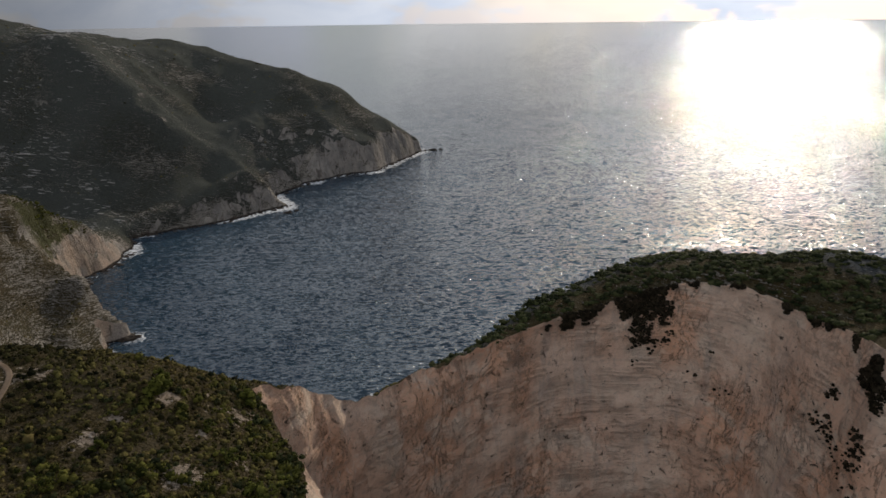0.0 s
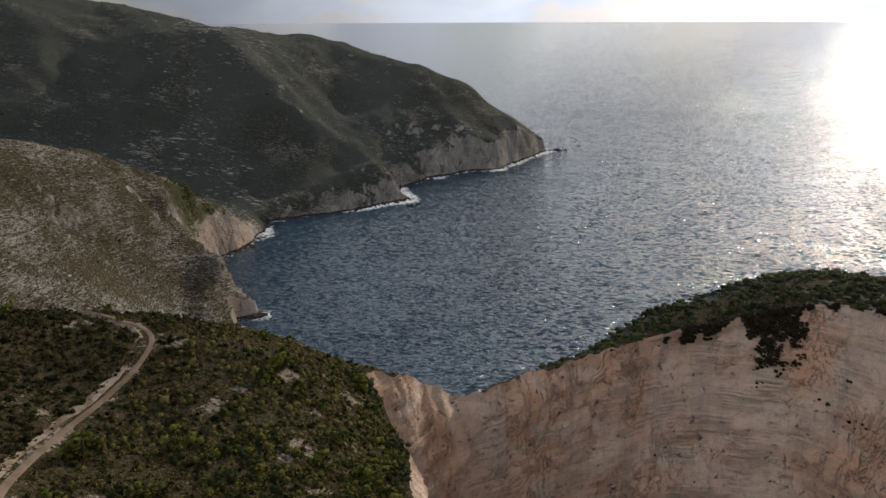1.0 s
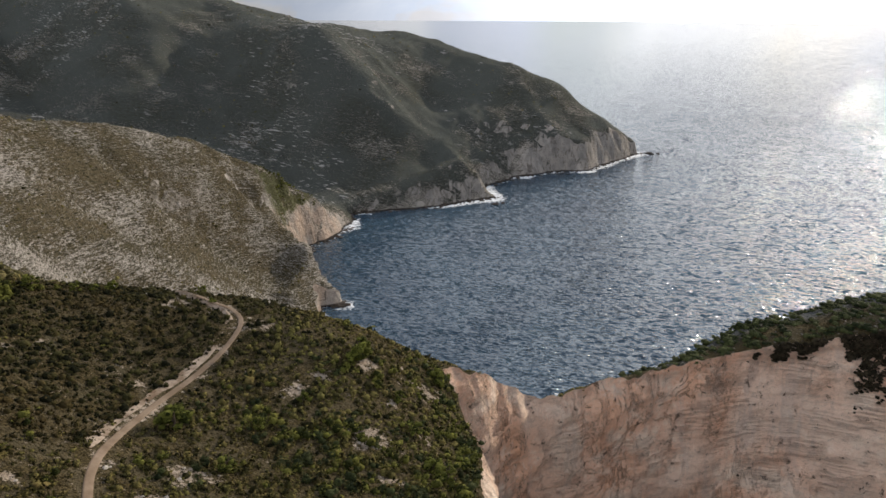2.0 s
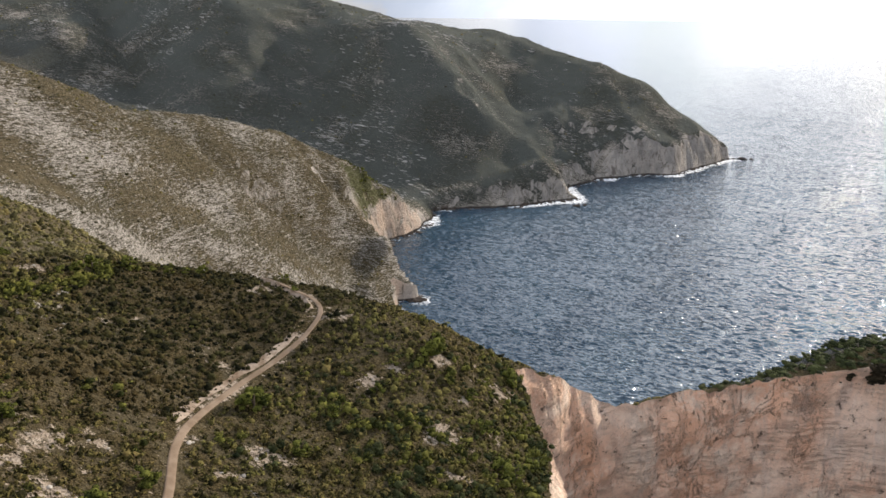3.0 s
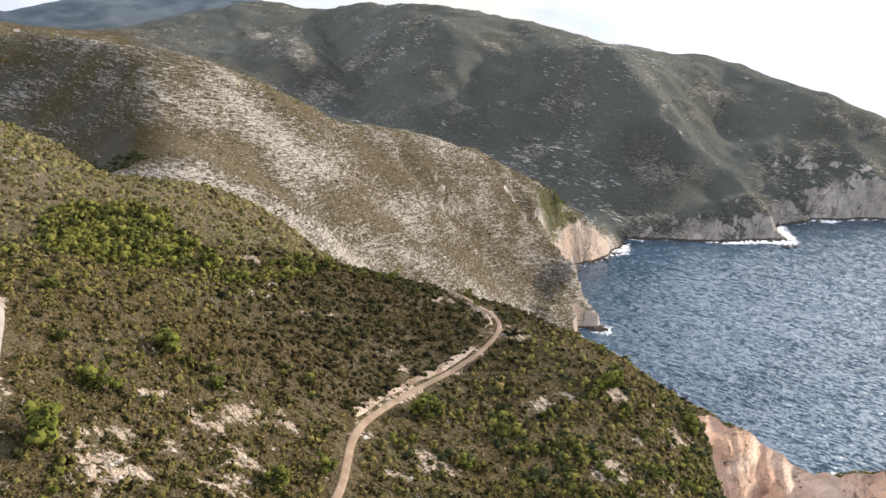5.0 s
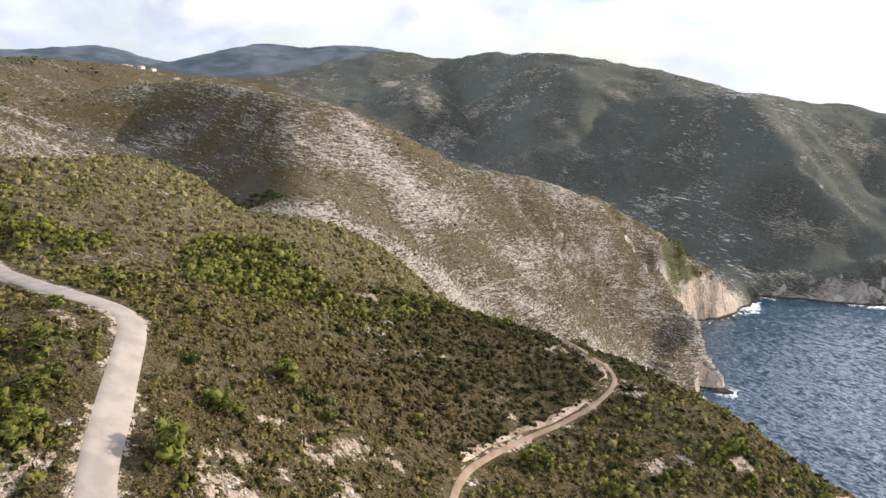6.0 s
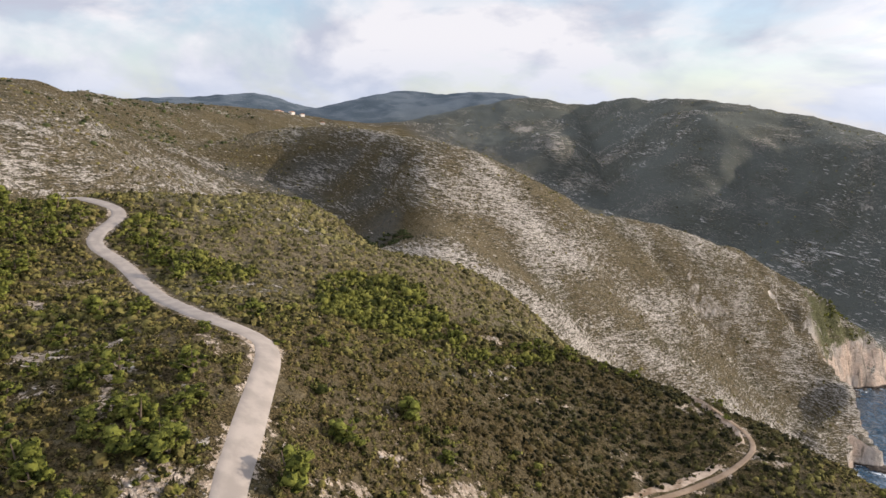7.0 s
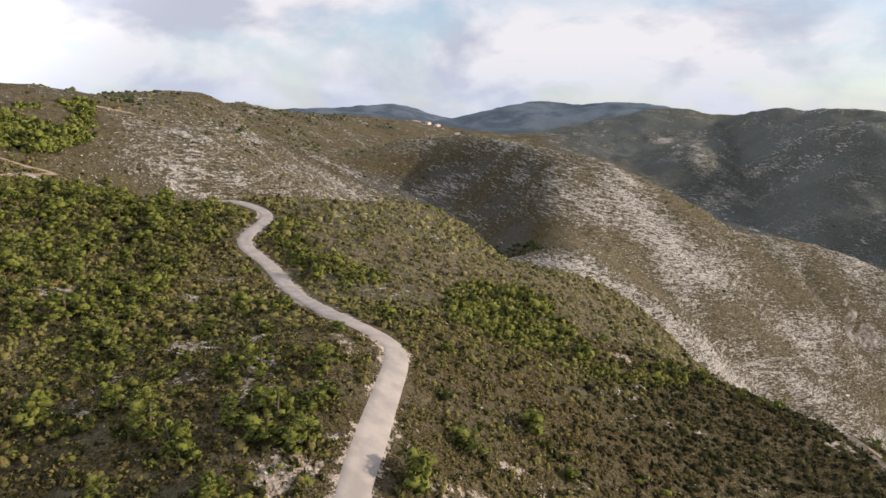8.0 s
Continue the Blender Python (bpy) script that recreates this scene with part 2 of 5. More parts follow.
def cliff_material():
    m = Nodes("pale_pink_limestone")
    beds = m.noise(m.position(0.022, 0.028, 0.85), 1.0, 6, 0.76, 0.3)
    seams = m.noise(m.position(0.035, 0.05, 0.30), 1.0, 6, 0.72, 0.9)
    stains = m.noise(m.position(0.075, 0.075, 0.012), 1.0, 6, 0.66, 0.9)
    patch = m.noise(m.position(0.022, 0.022, 0.012), 1.0, 4, 0.55, 0.5)
    pale = m.noise(m.position(), 0.06, 6, 0.68, 0.3)
    pits = m.noise(m.position(), 0.30, 6, 0.72, 0.5)
    grain = m.noise(m.position(0.9, 0.9, 1.3), 1.0, 6, 0.74)
    colour = m.mix(m.step(patch, 0.38, 0.62), (0.81, 0.62, 0.49), (0.83, 0.51, 0.345))
    colour = m.mix(m.step(pale, 0.46, 0.64, 0, 0.85), colour, (0.85, 0.71, 0.58))
    colour = m.mix(m.step(stains, 0.54, 0.66, 0, 0.4), colour, (0.48, 0.42, 0.385))
    colour = m.mix(m.step(seams, 0.56, 0.66, 0, 0.3), colour, (0.46, 0.37, 0.30))
    # thin bedding joints, open here and closed there
    joint = m.math("ABSOLUTE", m.math("SUBTRACT", beds, 0.5))
    joint = m.math("MULTIPLY", m.step(joint, 0.030, 0.006), m.step(m.noise(m.position(), 0.09, 5, 0.65), 0.44, 0.58, 0.0, 1.0))
    colour = m.mix(m.math("MULTIPLY", joint, 0.12), colour, (0.27, 0.205, 0.165))
    blotch = m.noise(m.position(0.2, 0.2, 0.3), 1.0, 6, 0.72, 0.4)
    colour = m.mix(m.step(blotch, 0.52, 0.62, 0, 0.38), colour, (0.44, 0.345, 0.285))
    colour = m.mix(m.step(blotch, 0.44, 0.36, 0, 0.4), colour, (0.90, 0.75, 0.62))
    colour = m.mix(m.step(grain, 0.40, 0.30, 0, 0.35), colour, (0.92, 0.80, 0.68))
    colour = m.mix(m.step(grain, 0.54, 0.66, 0, 0.34), colour, (0.36, 0.275, 0.22))
    colour = m.mix(m.step(pits, 0.605, 0.66, 0, 0.8), colour, (0.10, 0.08, 0.066))
    split = m.math("ABSOLUTE", m.math("SUBTRACT", m.noise(m.position(0.11, 0.11, 0.05), 1.0, 6, 0.72, 0.8), 0.5))
    crack = m.math("MULTIPLY", m.step(split, 0.016, 0.0), m.step(patch, 0.40, 0.60))
    colour = m.mix(m.math("MULTIPLY", crack, 0.55), colour, (0.17, 0.13, 0.105))
    relief = m.math("ADD", m.math("MULTIPLY", seams, 0.45), m.math("MULTIPLY", grain, 0.7))
    relief = m.math("SUBTRACT", relief, m.math("ADD", m.math("MULTIPLY", crack, 0.5), m.math("MULTIPLY", joint, 0.15)))
    relief = m.math("ADD", relief, m.math("MULTIPLY", stains, 1.2))
    relief = m.math("SUBTRACT", relief, m.math("MULTIPLY", m.step(pits, 0.6, 0.7), 0.5))
    return m.finish(colour, 0.95, m.bump(relief, 1.7, 1.0))


def sea_material():
    m = Nodes("wind_ruffled_sea")
    gust = m.noise(m.position(0.006, 0.004, 1), 1.0, 4, 0.6, 0.8)
    # the slopes of swell, waves and ripples lean the surface
    lean = None
    for size, share, detail in (((0.045, 0.10, 1), 0.55, 3), ((0.16, 0.33, 1), 2.5, 3), ((0.45, 0.85, 1), 1.3, 2)):
        node = m.add("ShaderNodeTexNoise")
        m.put(node.inputs["Vector"], m.position(*size))
        node.inputs["Scale"].default_value, node.inputs["Detail"].default_value, node.inputs["Distortion"].default_value = 1.0, detail, 0.5
        centre = m.add("ShaderNodeVectorMath")
        centre.operation = "SUBTRACT"
        m.put(centre.inputs[0], node.outputs["Color"])
        centre.inputs[1].default_value = (0.5, 0.5, 0.5)
        scaled = m.add("ShaderNodeVectorMath")
        scaled.operation = "MULTIPLY"
        m.put(scaled.inputs[0], centre.outputs[0])
        scaled.inputs[1].default_value = (share, share, 0)
        if lean is None:
            lean = scaled.outputs[0]
        else:
            both = m.add("ShaderNodeVectorMath")
            m.put(both.inputs[0], lean)
            m.put(both.inputs[1], scaled.outputs[0])
            lean = both.outputs[0]
    # wind lanes: rougher and calmer water
    lane = m.step(m.noise(m.position(0.016, 0.05, 1), 1.0, 5, 0.65, 0.8), 0.34, 0.72, 0.8, 1.5)
    cluster = m.step(m.noise(m.position(0.18, 0.09, 1), 1.0, 4, 0.7, 0.7), 0.38, 0.62, 0.68, 1.32)
    reach = m.add("ShaderNodeVectorMath")
    reach.operation = "LENGTH"
    m.put(reach.inputs[0], m.position())
    lane = m.math("MULTIPLY", m.math("MULTIPLY", lane, cluster), m.step(reach.outputs["Value"], 500, 4800, 1.15, 0.6))
    spot = m.add("ShaderNodeSeparateXYZ")
    m.put(spot.inputs[0], m.position())
    lane = m.math("MULTIPLY", lane, m.step(spot.outputs["X"], -260, 60, 0.34, 1.0))  # calmer in the lee of the hills
    rush = m.add("ShaderNodeVectorMath")
    rush.operation = "SCALE"
    m.put(rush.inputs[0], lean)
    m.put(rush.inputs["Scale"], lane)
    lean = rush.outputs[0]
    tilt = m.add("ShaderNodeVectorMath")
    m.put(tilt.inputs[0], lean)
    tilt.inputs[1].default_value = (0, 0, 1)
    unit = m.add("ShaderNodeVectorMath")
    unit.operation = "NORMALIZE"
    m.put(unit.inputs[0], tilt.outputs[0])
    deep = m.mix(m.step(gust, 0.35, 0.65), (0.014, 0.040, 0.070), (0.030, 0.064, 0.098))
    near_rock = m.attribute("foam").outputs["Fac"]
    froth = m.noise(m.position(0.11, 0.11, 1), 1.0, 8, 0.74, 1.6)
    surf = m.step(m.math("ADD", near_rock, m.math("MULTIPLY", m.math("SUBTRACT", froth, 0.5), 2.6)), 0.48, 0.95)
    caps = m.step(m.noise(m.position(0.10, 0.22, 1), 1.0, 5, 0.7, 0.6), 0.73, 0.77, 0, 0.6)
    white = m.math("MAXIMUM", surf, caps)
    colour = m.mix(white, deep, (0.80, 0.83, 0.85))
    mat = m.finish(colour, m.step(white, 0, 1, 0.07, 0.8), unit.outputs[0], IOR=1.40)
    m.surface.inputs["Specular IOR Level"].default_value = 0.8
    return mat


def asphalt_material():
    m = Nodes("worn_pale_asphalt")
    fine_n = m.noise(m.position(), 6.0, 4, 0.7)
    wide = m.noise(m.position(), 0.35, 5, 0.6)
    colour = m.mix(m.step(wide, 0.35, 0.65), (0.205, 0.182, 0.162), (0.262, 0.233, 0.207))
    colour = m.mix(m.step(fine_n, 0.55, 0.75, 0, 0.4), colour, (0.17, 0.155, 0.14))
    return m.finish(colour, 0.9, m.bump(fine_n, 0.02, 0.5))


def dirt_material():
    m = Nodes("pale_trodden_dirt")
    fine_n = m.noise(m.position(), 2.2, 5, 0.7)
    wide = m.noise(m.position(), 0.3, 4)
    colour = m.mix(m.step(wide, 0.35, 0.65), (0.165, 0.122, 0.086), (0.225, 0.172, 0.128))
    colour = m.mix(m.step(fine_n, 0.52, 0.72, 0, 0.7), colour, (0.15, 0.105, 0.07))
    return m.finish(colour, 0.95, m.bump(fine_n, 0.12, 0.7))


def leaf_material(name, dark, light, dry, scale=0.7):
    m = Nodes(name)
    island = m.add("ShaderNodeNewGeometry").outputs["Random Per Island"]
    plot = m.noise(m.position(), scale, 3, 0.6)
    wide = m.noise(m.position(), 0.05, 4, 0.6)
    speck = m.noise(m.position(), 4.5, 4, 0.7)
    tone = m.math("ADD", m.math("MULTIPLY", plot, 0.22), m.math("MULTIPLY", island, 0.48))
    tone = m.math("ADD", tone, m.math("MULTIPLY", speck, 0.30))
    colour = m.mix(m.step(tone, 0.34, 0.66), dark, light)
    rusty = m.math("ADD", m.math("MULTIPLY", wide, 0.45), m.math("ADD", m.math("MULTIPLY", plot, 0.35), m.math("MULTIPLY", island, 0.2)))
    colour = m.mix(m.step(rusty, 0.48, 0.66, 0, 0.6), colour, dry)
    return m.finish(colour, 0.85, m.bump(speck, 0.5, 0.9))


def bark_material():
    m = Nodes("grey_brown_bark")
    ridges = m.noise(m.position(6, 6, 1.2), 1.0, 4)
    return m.finish(m.mix(ridges, (0.07, 0.05, 0.035), (0.19, 0.15, 0.115)), 0.95, m.bump(ridges, 0.05))


def stone_material(name, low, high, dark):
    m = Nodes(name)
    fine_n = m.noise(m.position(), 1.6, 5, 0.7)
    wide = m.noise(m.position(), 0.25, 4)
    colour = m.mix(m.step(wide, 0.35, 0.65), low, high)
    colour = m.mix(m.step(fine_n, 0.52, 0.72, 0, 0.7), colour, dark)
    return m.finish(colour, 0.92, m.bump(fine_n, 0.15, 0.8))


GROUND, CLIFF, SEA = ground_material(), cliff_material(), sea_material()
ASPHALT, DIRT, BARK = asphalt_material(), dirt_material(), bark_material()
SCRUB = leaf_material("maquis_leaves", (0.024, 0.023, 0.009), (0.172, 0.158, 0.050), (0.162, 0.110, 0.050), 1.3)
# darker leaves for the shoulder: dark growth, with backlit shade put into the colour
DARK_SCRUB = leaf_material("darkened_scrub_leaves", (0.010, 0.011, 0.005), (0.064, 0.060, 0.022), (0.078, 0.050, 0.023), 1.3)
HEATH = leaf_material("khaki_heath_leaves", (0.060, 0.055, 0.024), (0.195, 0.178, 0.074), (0.180, 0.140, 0.068), 0.9)
BUSH = leaf_material("mastic_leaves", (0.024, 0.029, 0.008), (0.162, 0.165, 0.036), (0.150, 0.138, 0.038))
DARKBUSH = leaf_material("dark_bush_leaves", (0.016, 0.022, 0.010), (0.062, 0.074, 0.028), (0.062, 0.062, 0.030))
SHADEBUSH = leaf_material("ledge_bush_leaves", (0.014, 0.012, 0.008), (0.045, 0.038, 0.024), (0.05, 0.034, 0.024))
PINE = leaf_material("pine_needles", (0.020, 0.027, 0.007), (0.155, 0.166, 0.034), (0.135, 0.138, 0.034), 0.5)
LIME = stone_material("weathered_limestone", (0.30, 0.272, 0.235), (0.46, 0.42, 0.365), (0.19, 0.165, 0.14))
WET = stone_material("wet_dark_rock", (0.05, 0.042, 0.036), (0.09, 0.075, 0.062), (0.03, 0.026, 0.022))
PLASTER = stone_material("white_plaster", (0.56, 0.53, 0.49), (0.66, 0.63, 0.58), (0.45, 0.42, 0.38))
TILE = stone_material("clay_roof_tile", (0.34, 0.16, 0.09), (0.42, 0.22, 0.13), (0.22, 0.11, 0.07))
BANK = stone_material("broken_pale_earth", (0.15, 0.105, 0.07), (0.36, 0.295, 0.235), (0.085, 0.055, 0.036))
GREY = stone_material("grey_limestone", (0.30, 0.29, 0.275), (0.44, 0.425, 0.40), (0.17, 0.16, 0.15))
GLASS = stone_material("dark_window_glass", (0.03, 0.035, 0.04), (0.04, 0.045, 0.05), (0.02, 0.022, 0.025))
# ---- plans of the road, the tracks and the bare lanes ----
ROAD_PLAN = [
    (-38, 6), (-51.6, 7.9), (-64.7, 11.6), (-73.3, 15.1), (-84.7, 19.7), (-94, 23.2), (-99.1, 23.6), (-103.4, 21.1), (-112.2, 17.2),
    (-131.3, 14.1), (-151, 11.4), (-163.1, 8.9), (-174.5, 4.6), (-183.9, 5.4), (-199.5, 11), (-209.2, 8), (-221.2, -2), (-232.5, -20),
    (-246, -45), (-260, -62),
]
TRACK_PLAN = [
    (-30, 8), (-45.8, 30.5), (-58.4, 48.2), (-69.4, 60.7), (-75, 70.8), (-78.8, 84), (-79.4, 96.4), (-79.8, 106.3), (-82.1, 115.2),
    (-86.8, 119.8), (-94, 122.2), (-104, 125.9), (-121.7, 130.9),
]
LANE_PLANS = [
    [(-240, -66), (-258, -62), (-275, -57)],
    [(-275, -57), (-268, -67), (-266, -76)],
    [(-396, -62), (-409, -56), (-420, -46)],
]
# ---- the lie of the land: ridges, brows, gullies and slopes (x, y, height in metres) ----
NEAR_SLOPE = [
    (-65, 12, 213), (-94, 23, 217), (-131, 14, 217), (-178, 5, 221), (-205, 12, 225), (-70, -17, 214),
    (-92, -24, 216), (-122, -27, 219), (-104, -13, 216), (-150, -12, 217), (-168, -36, 223),
    (-214, -24, 226), (-221, -54, 230), (-82, 36, 206), (-114, 49, 210), (-173, 41, 217), (-134, 47, 211),
    (-143, 84, 205), (-59, 49, 193), (-75, 72, 188), (-82, 115, 187), (-81, 52, 199), (-105, 65, 200),
    (-114, 94, 194), (-47, 73, 183), (-47, 102, 177), (-51, 124, 178),
]
NEAR_BROW = [
    (-106, 133, 184), (-83, 139, 180), (-65, 142, 175), (-125, 116, 190), (-142, 108, 192), (-134, 110, 194),
    (-193, 122, 198), (-211, 111, 199), (-226, 96, 202), (-247, 88, 213), (-255, 61, 221), (-224, 13, 227),
]
RIM = [
    (-45, 143, 169), (-38, 134, 165), (-33, 124, 165), (-27, 113, 167), (-24, 101, 170), (-34, 162, 158),
    (-20, 183, 144), (-8, 196, 145), (3, 206, 143), (23, 219, 144), (44, 228, 148), (62, 232, 153),
    (90, 229, 160), (108, 210, 163), (112, 192, 162), (116, 180, 163), (118, 165, 164),
]
RIM_HIDDEN = [
    (-14, 74, 178), (7, 50, 178), (43, 25, 60), (94, -16, 10), (159, 43, 10), (146, 114, 110),
]
PROMONTORY = [
    (7, 216, 142), (24, 239, 142), (49, 257, 146), (81, 270, 154), (109, 271, 154), (133, 258, 157),
    (142, 247, 163), (150, 222, 169), (-118, 254, 35), (-81, 249, 45), (-52, 295, 30), (0, 335, 36),
    (114, 373, 75), (205, 355, 75), (221, 245, 120), (-30, 208, 118), (-15, 224, 112), (-1, 238, 108),
    (-45, 180, 125),
]
VALLEY = [
    (-262, 0, 212), (-269, 24, 207), (-336, 53, 196), (-336, 96, 178), (-308, 131, 158), (-286, 165, 135),
    (-264, 206, 100), (-250, 259, 70), (-241, 332, 35),
]
HILLOCK_FOOT = [
    (-363, 156, 175), (-332, 174, 174), (-325, 206, 163), (-297, 243, 129), (-310, 298, 101),
    (-294, 367, 70), (-287, 445, 28),
]
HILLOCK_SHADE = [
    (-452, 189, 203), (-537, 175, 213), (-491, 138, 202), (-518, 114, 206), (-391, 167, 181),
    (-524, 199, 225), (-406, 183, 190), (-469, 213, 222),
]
HILLOCK_FACE = [
    (-402, 207, 197), (-437, 225, 216), (-414, 262, 199), (-396, 306, 173), (-371, 217, 180),
    (-376, 257, 174), (-351, 305, 141), (-357, 254, 161), (-368, 360, 127), (-349, 453, 75), (-325, 505, 38),
]
HILLOCK_RIDGE = [
    (-692, 106, 216), (-662, 157, 234), (-622, 190, 242), (-572, 211, 246), (-540, 224, 244),
    (-504, 233, 241), (-472, 242, 235), (-447, 276, 222), (-432, 315, 204), (-420, 412, 168),
    (-403, 487, 144), (-419, 416, 167), (-418, 549, 129), (-393, 613, 95), (-360, 629, 78), (-336, 635, 63),
]
HILLOCK_BACK = [
    (-557, 248, 226), (-517, 263, 222), (-630, 229, 232), (-715, 192, 226), (-495, 321, 208),
    (-475, 399, 170), (-511, 295, 214),
]
BACK_VALLEY = [
    (-827, 146, 205), (-723, 235, 195), (-624, 318, 170), (-575, 433, 130), (-535, 554, 90), (-476, 680, 40),
]
PALE_SLOPE = [
    (-399, -29, 246), (-385, -1, 232), (-419, 31, 224), (-454, 73, 209), (-360, -14, 222), (-408, -43, 250),
]
PLATEAU = [
    (-320, -82, 254), (-384, -66, 258), (-416, -58, 259), (-519, -37, 267), (-650, 0, 269), (-897, 68, 265),
    (-1119, 264, 259), (-1237, 400, 250), (-640, 24, 250), (-615, 75, 232), (-267, -66, 234),
    (-314, -61, 241), (-555, -78, 258), (-464, -124, 254), (-759, -40, 266), (-982, -191, 255),
    (-649, -262, 255), (-272, -127, 262), (-115, -61, 222), (-383, -321, 250), (-130, -225, 150),
    (0, -420, 60), (250, -433, 20),
]
FAR_RIDGE = [
    (-147, 1292, 90), (-214, 1303, 135), (-269, 1302, 156), (-401, 1341, 189), (-498, 1330, 219),
    (-97, 1306, 59), (-72, 1323, 37), (-650, 1240, 232), (-859, 1168, 282), (-997, 1121, 299),
    (-1134, 1057, 304), (-1267, 1041, 297), (-1358, 937, 305), (-1366, 978, 305), (-1494, 852, 278),
    (-1543, 713, 244),
]
FAR_SLOPE = [
    (-398, 988, 111), (-296, 945, 46), (-472, 1038, 172), (-538, 866, 82), (-385, 1137, 102),
    (-603, 944, 138), (-593, 805, 83), (-789, 767, 142), (-404, 849, 19), (-320, 958, 32), (-282, 1105, 91),
    (-196, 1133, 50), (-179, 1257, 99), (-849, 746, 136), (-978, 763, 193), (-755, 744, 129),
    (-685, 822, 158), (-644, 725, 87), (-724, 932, 195), (-557, 1006, 216), (-1194, 731, 210),
    (-1070, 903, 231),
]
FAR_BACK = [
    (-371, 1608, 40), (-616, 1691, 90), (-925, 1602, 170), (-1414, 1414, 230), (-1781, 1113, 200),
]
RANGE = [
    (-2760, 891, 288), (-2791, 1101, 341), (-2806, 1317, 372), (-2718, 1490, 362), (-2617, 1566, 376),
    (-2465, 1710, 358), (-4169, 508, 337), (-4227, 787, 360), (-4234, 999, 388), (-4142, 1155, 350),
    (-4092, 1322, 293), (-3151, 556, 215), (-3300, 0, 215), (-3424, 1112, 215), (-2232, 556, 230),
    (-2161, 787, 200), (-2031, 1080, 190), (-2200, 0, 235), (-1932, -518, 250), (-3377, 1950, 230),
    (-2378, 2141, 240), (-1915, -1607, 240), (0, -2500, 230), (1250, -2165, 200),
]

COAST = [
    (-4900, 4300), (-3000, 3300), (-1700, 2350), (-950, 1950), (-450, 1640), (-190, 1450), (-80, 1400), (-38, 1362), (-52, 1346), (-85, 1262),
    (-119, 1176), (-173, 1138), (-220, 1087), (-258, 1000), (-226, 938), (-251, 918), (-283, 870), (-336, 834), (-382, 796),
    (-356, 722), (-366, 655), (-362, 630), (-325, 570), (-282, 534), (-262, 524), (-280, 505), (-240, 440), (-126, 372),
    (-68, 378), (-38, 398), (-20, 414), (29, 440), (140, 500), (280, 470), (400, 330), (380, 220), (270, 165), (172, 122),
    (120, 40), (40, 25), (15, -10), (-5, -70), (-40, -260), (100, -700), (700, -1500), (1200, -4900), (-4900, -4900),
]
COVE = (40.0, 120.0)  # a point over the middle of the cove


def lattice(ix, iy, seed):
    h = (ix.astype(np.int64) * 374761393 + iy.astype(np.int64) * 668265263 + seed * 974634777) & 0xFFFFFFFF
    h = ((h ^ (h >> 13)) * 1274126177) & 0xFFFFFFFF
    return ((h ^ (h >> 16)) & 0xFFFF) / 65535.0


def value_noise(x, y, seed=0):
    ix, iy = np.floor(x), np.floor(y)
    fx, fy = x - ix, y - iy
    fx, fy = fx * fx * fx * (fx * (fx * 6 - 15) + 10), fy * fy * fy * (fy * (fy * 6 - 15) + 10)
    a, b = lattice(ix, iy, seed), lattice(ix + 1, iy, seed)
    c, d = lattice(ix, iy + 1, seed), lattice(ix + 1, iy + 1, seed)
    return (a + (b - a) * fx) * (1 - fy) + (c + (d - c) * fx) * fy


def fbm(x, y, size, octaves=4, seed=0):
    """Noise about 0, in -1 to 1; size is the longest wave in metres."""
    total, amp, norm = 0.0, 1.0, 0.0
    for k in range(octaves):
        f = 2 ** k / size
        total = total + amp * (value_noise(x * f + 17.3 * k, y * f - 9.1 * k, seed + k) * 2 - 1)
        norm += amp
        amp *= 0.5
    return total / norm


def smooth(a, b, x):
    t = np.clip((x - a) / (b - a), 0, 1)
    return t * t * (3 - 2 * t)


def polyline_distance(x, y, line):
    """Distance to a polyline, and the place along it (point number and fraction)."""
    best, where = np.full(np.shape(x), 1e9), np.zeros(np.shape(x))
    for k in range(len(line) - 1):
        (ax, ay), (bx, by) = line[k][:2], line[k + 1][:2]
        dx, dy = bx - ax, by - ay
        t = np.clip(((x - ax) * dx + (y - ay) * dy) / (dx * dx + dy * dy), 0, 1)
        d = np.hypot(x - ax - t * dx, y - ay - t * dy)
        closer = d < best
        best, where = np.where(closer, d, best), np.where(closer, k + t, where)
    return best, where


def inside(x, y, ring):
    odd = np.zeros(np.shape(x), bool)
    for (ax, ay), (bx, by) in zip(ring, ring[1:] + ring[:1]):
        if ay != by:
            odd ^= ((ay > y) != (by > y)) & (x < (bx - ax) * (y - ay) / (by - ay) + ax)
    return odd


def shore(x, y):
    """Metres inland of the waterline; below 0 at sea."""
    wob = 1.0 - np.exp(-np.hypot(x, y) / 300)
    wx = x + wob * (11 * fbm(x, y, 55, 5, 41) + 4 * fbm(x, y, 14, 2, 45))
    wy = y + wob * (11 * fbm(x, y, 55, 5, 57) + 4 * fbm(x, y, 14, 2, 59))
    d = polyline_distance(wx, wy, COAST + COAST[:1])[0]
    return np.where(inside(wx, wy, COAST), d, -d)


def curve_through(points, step=2.0):
    """A smooth line through points, about step metres apart."""
    p = np.array(points, float)
    p = np.vstack([2 * p[0] - p[1], p, 2 * p[-1] - p[-2]])
    out = []
    for k in range(1, len(p) - 2):
        n = max(2, int(np.linalg.norm(p[k + 1] - p[k]) / step))
        for j in range(n):
            t = j / n
            out.append(0.5 * (2 * p[k] + (p[k + 1] - p[k - 1]) * t + (2 * p[k - 1] - 5 * p[k] + 4 * p[k + 1] - p[k + 2]) * t * t
                              + (3 * p[k] - p[k - 1] - 3 * p[k + 1] + p[k + 2]) * t ** 3))
    out.append(p[-2])
    return np.array(out)


ROAD = curve_through(ROAD_PLAN)
TRACK = curve_through(TRACK_PLAN)
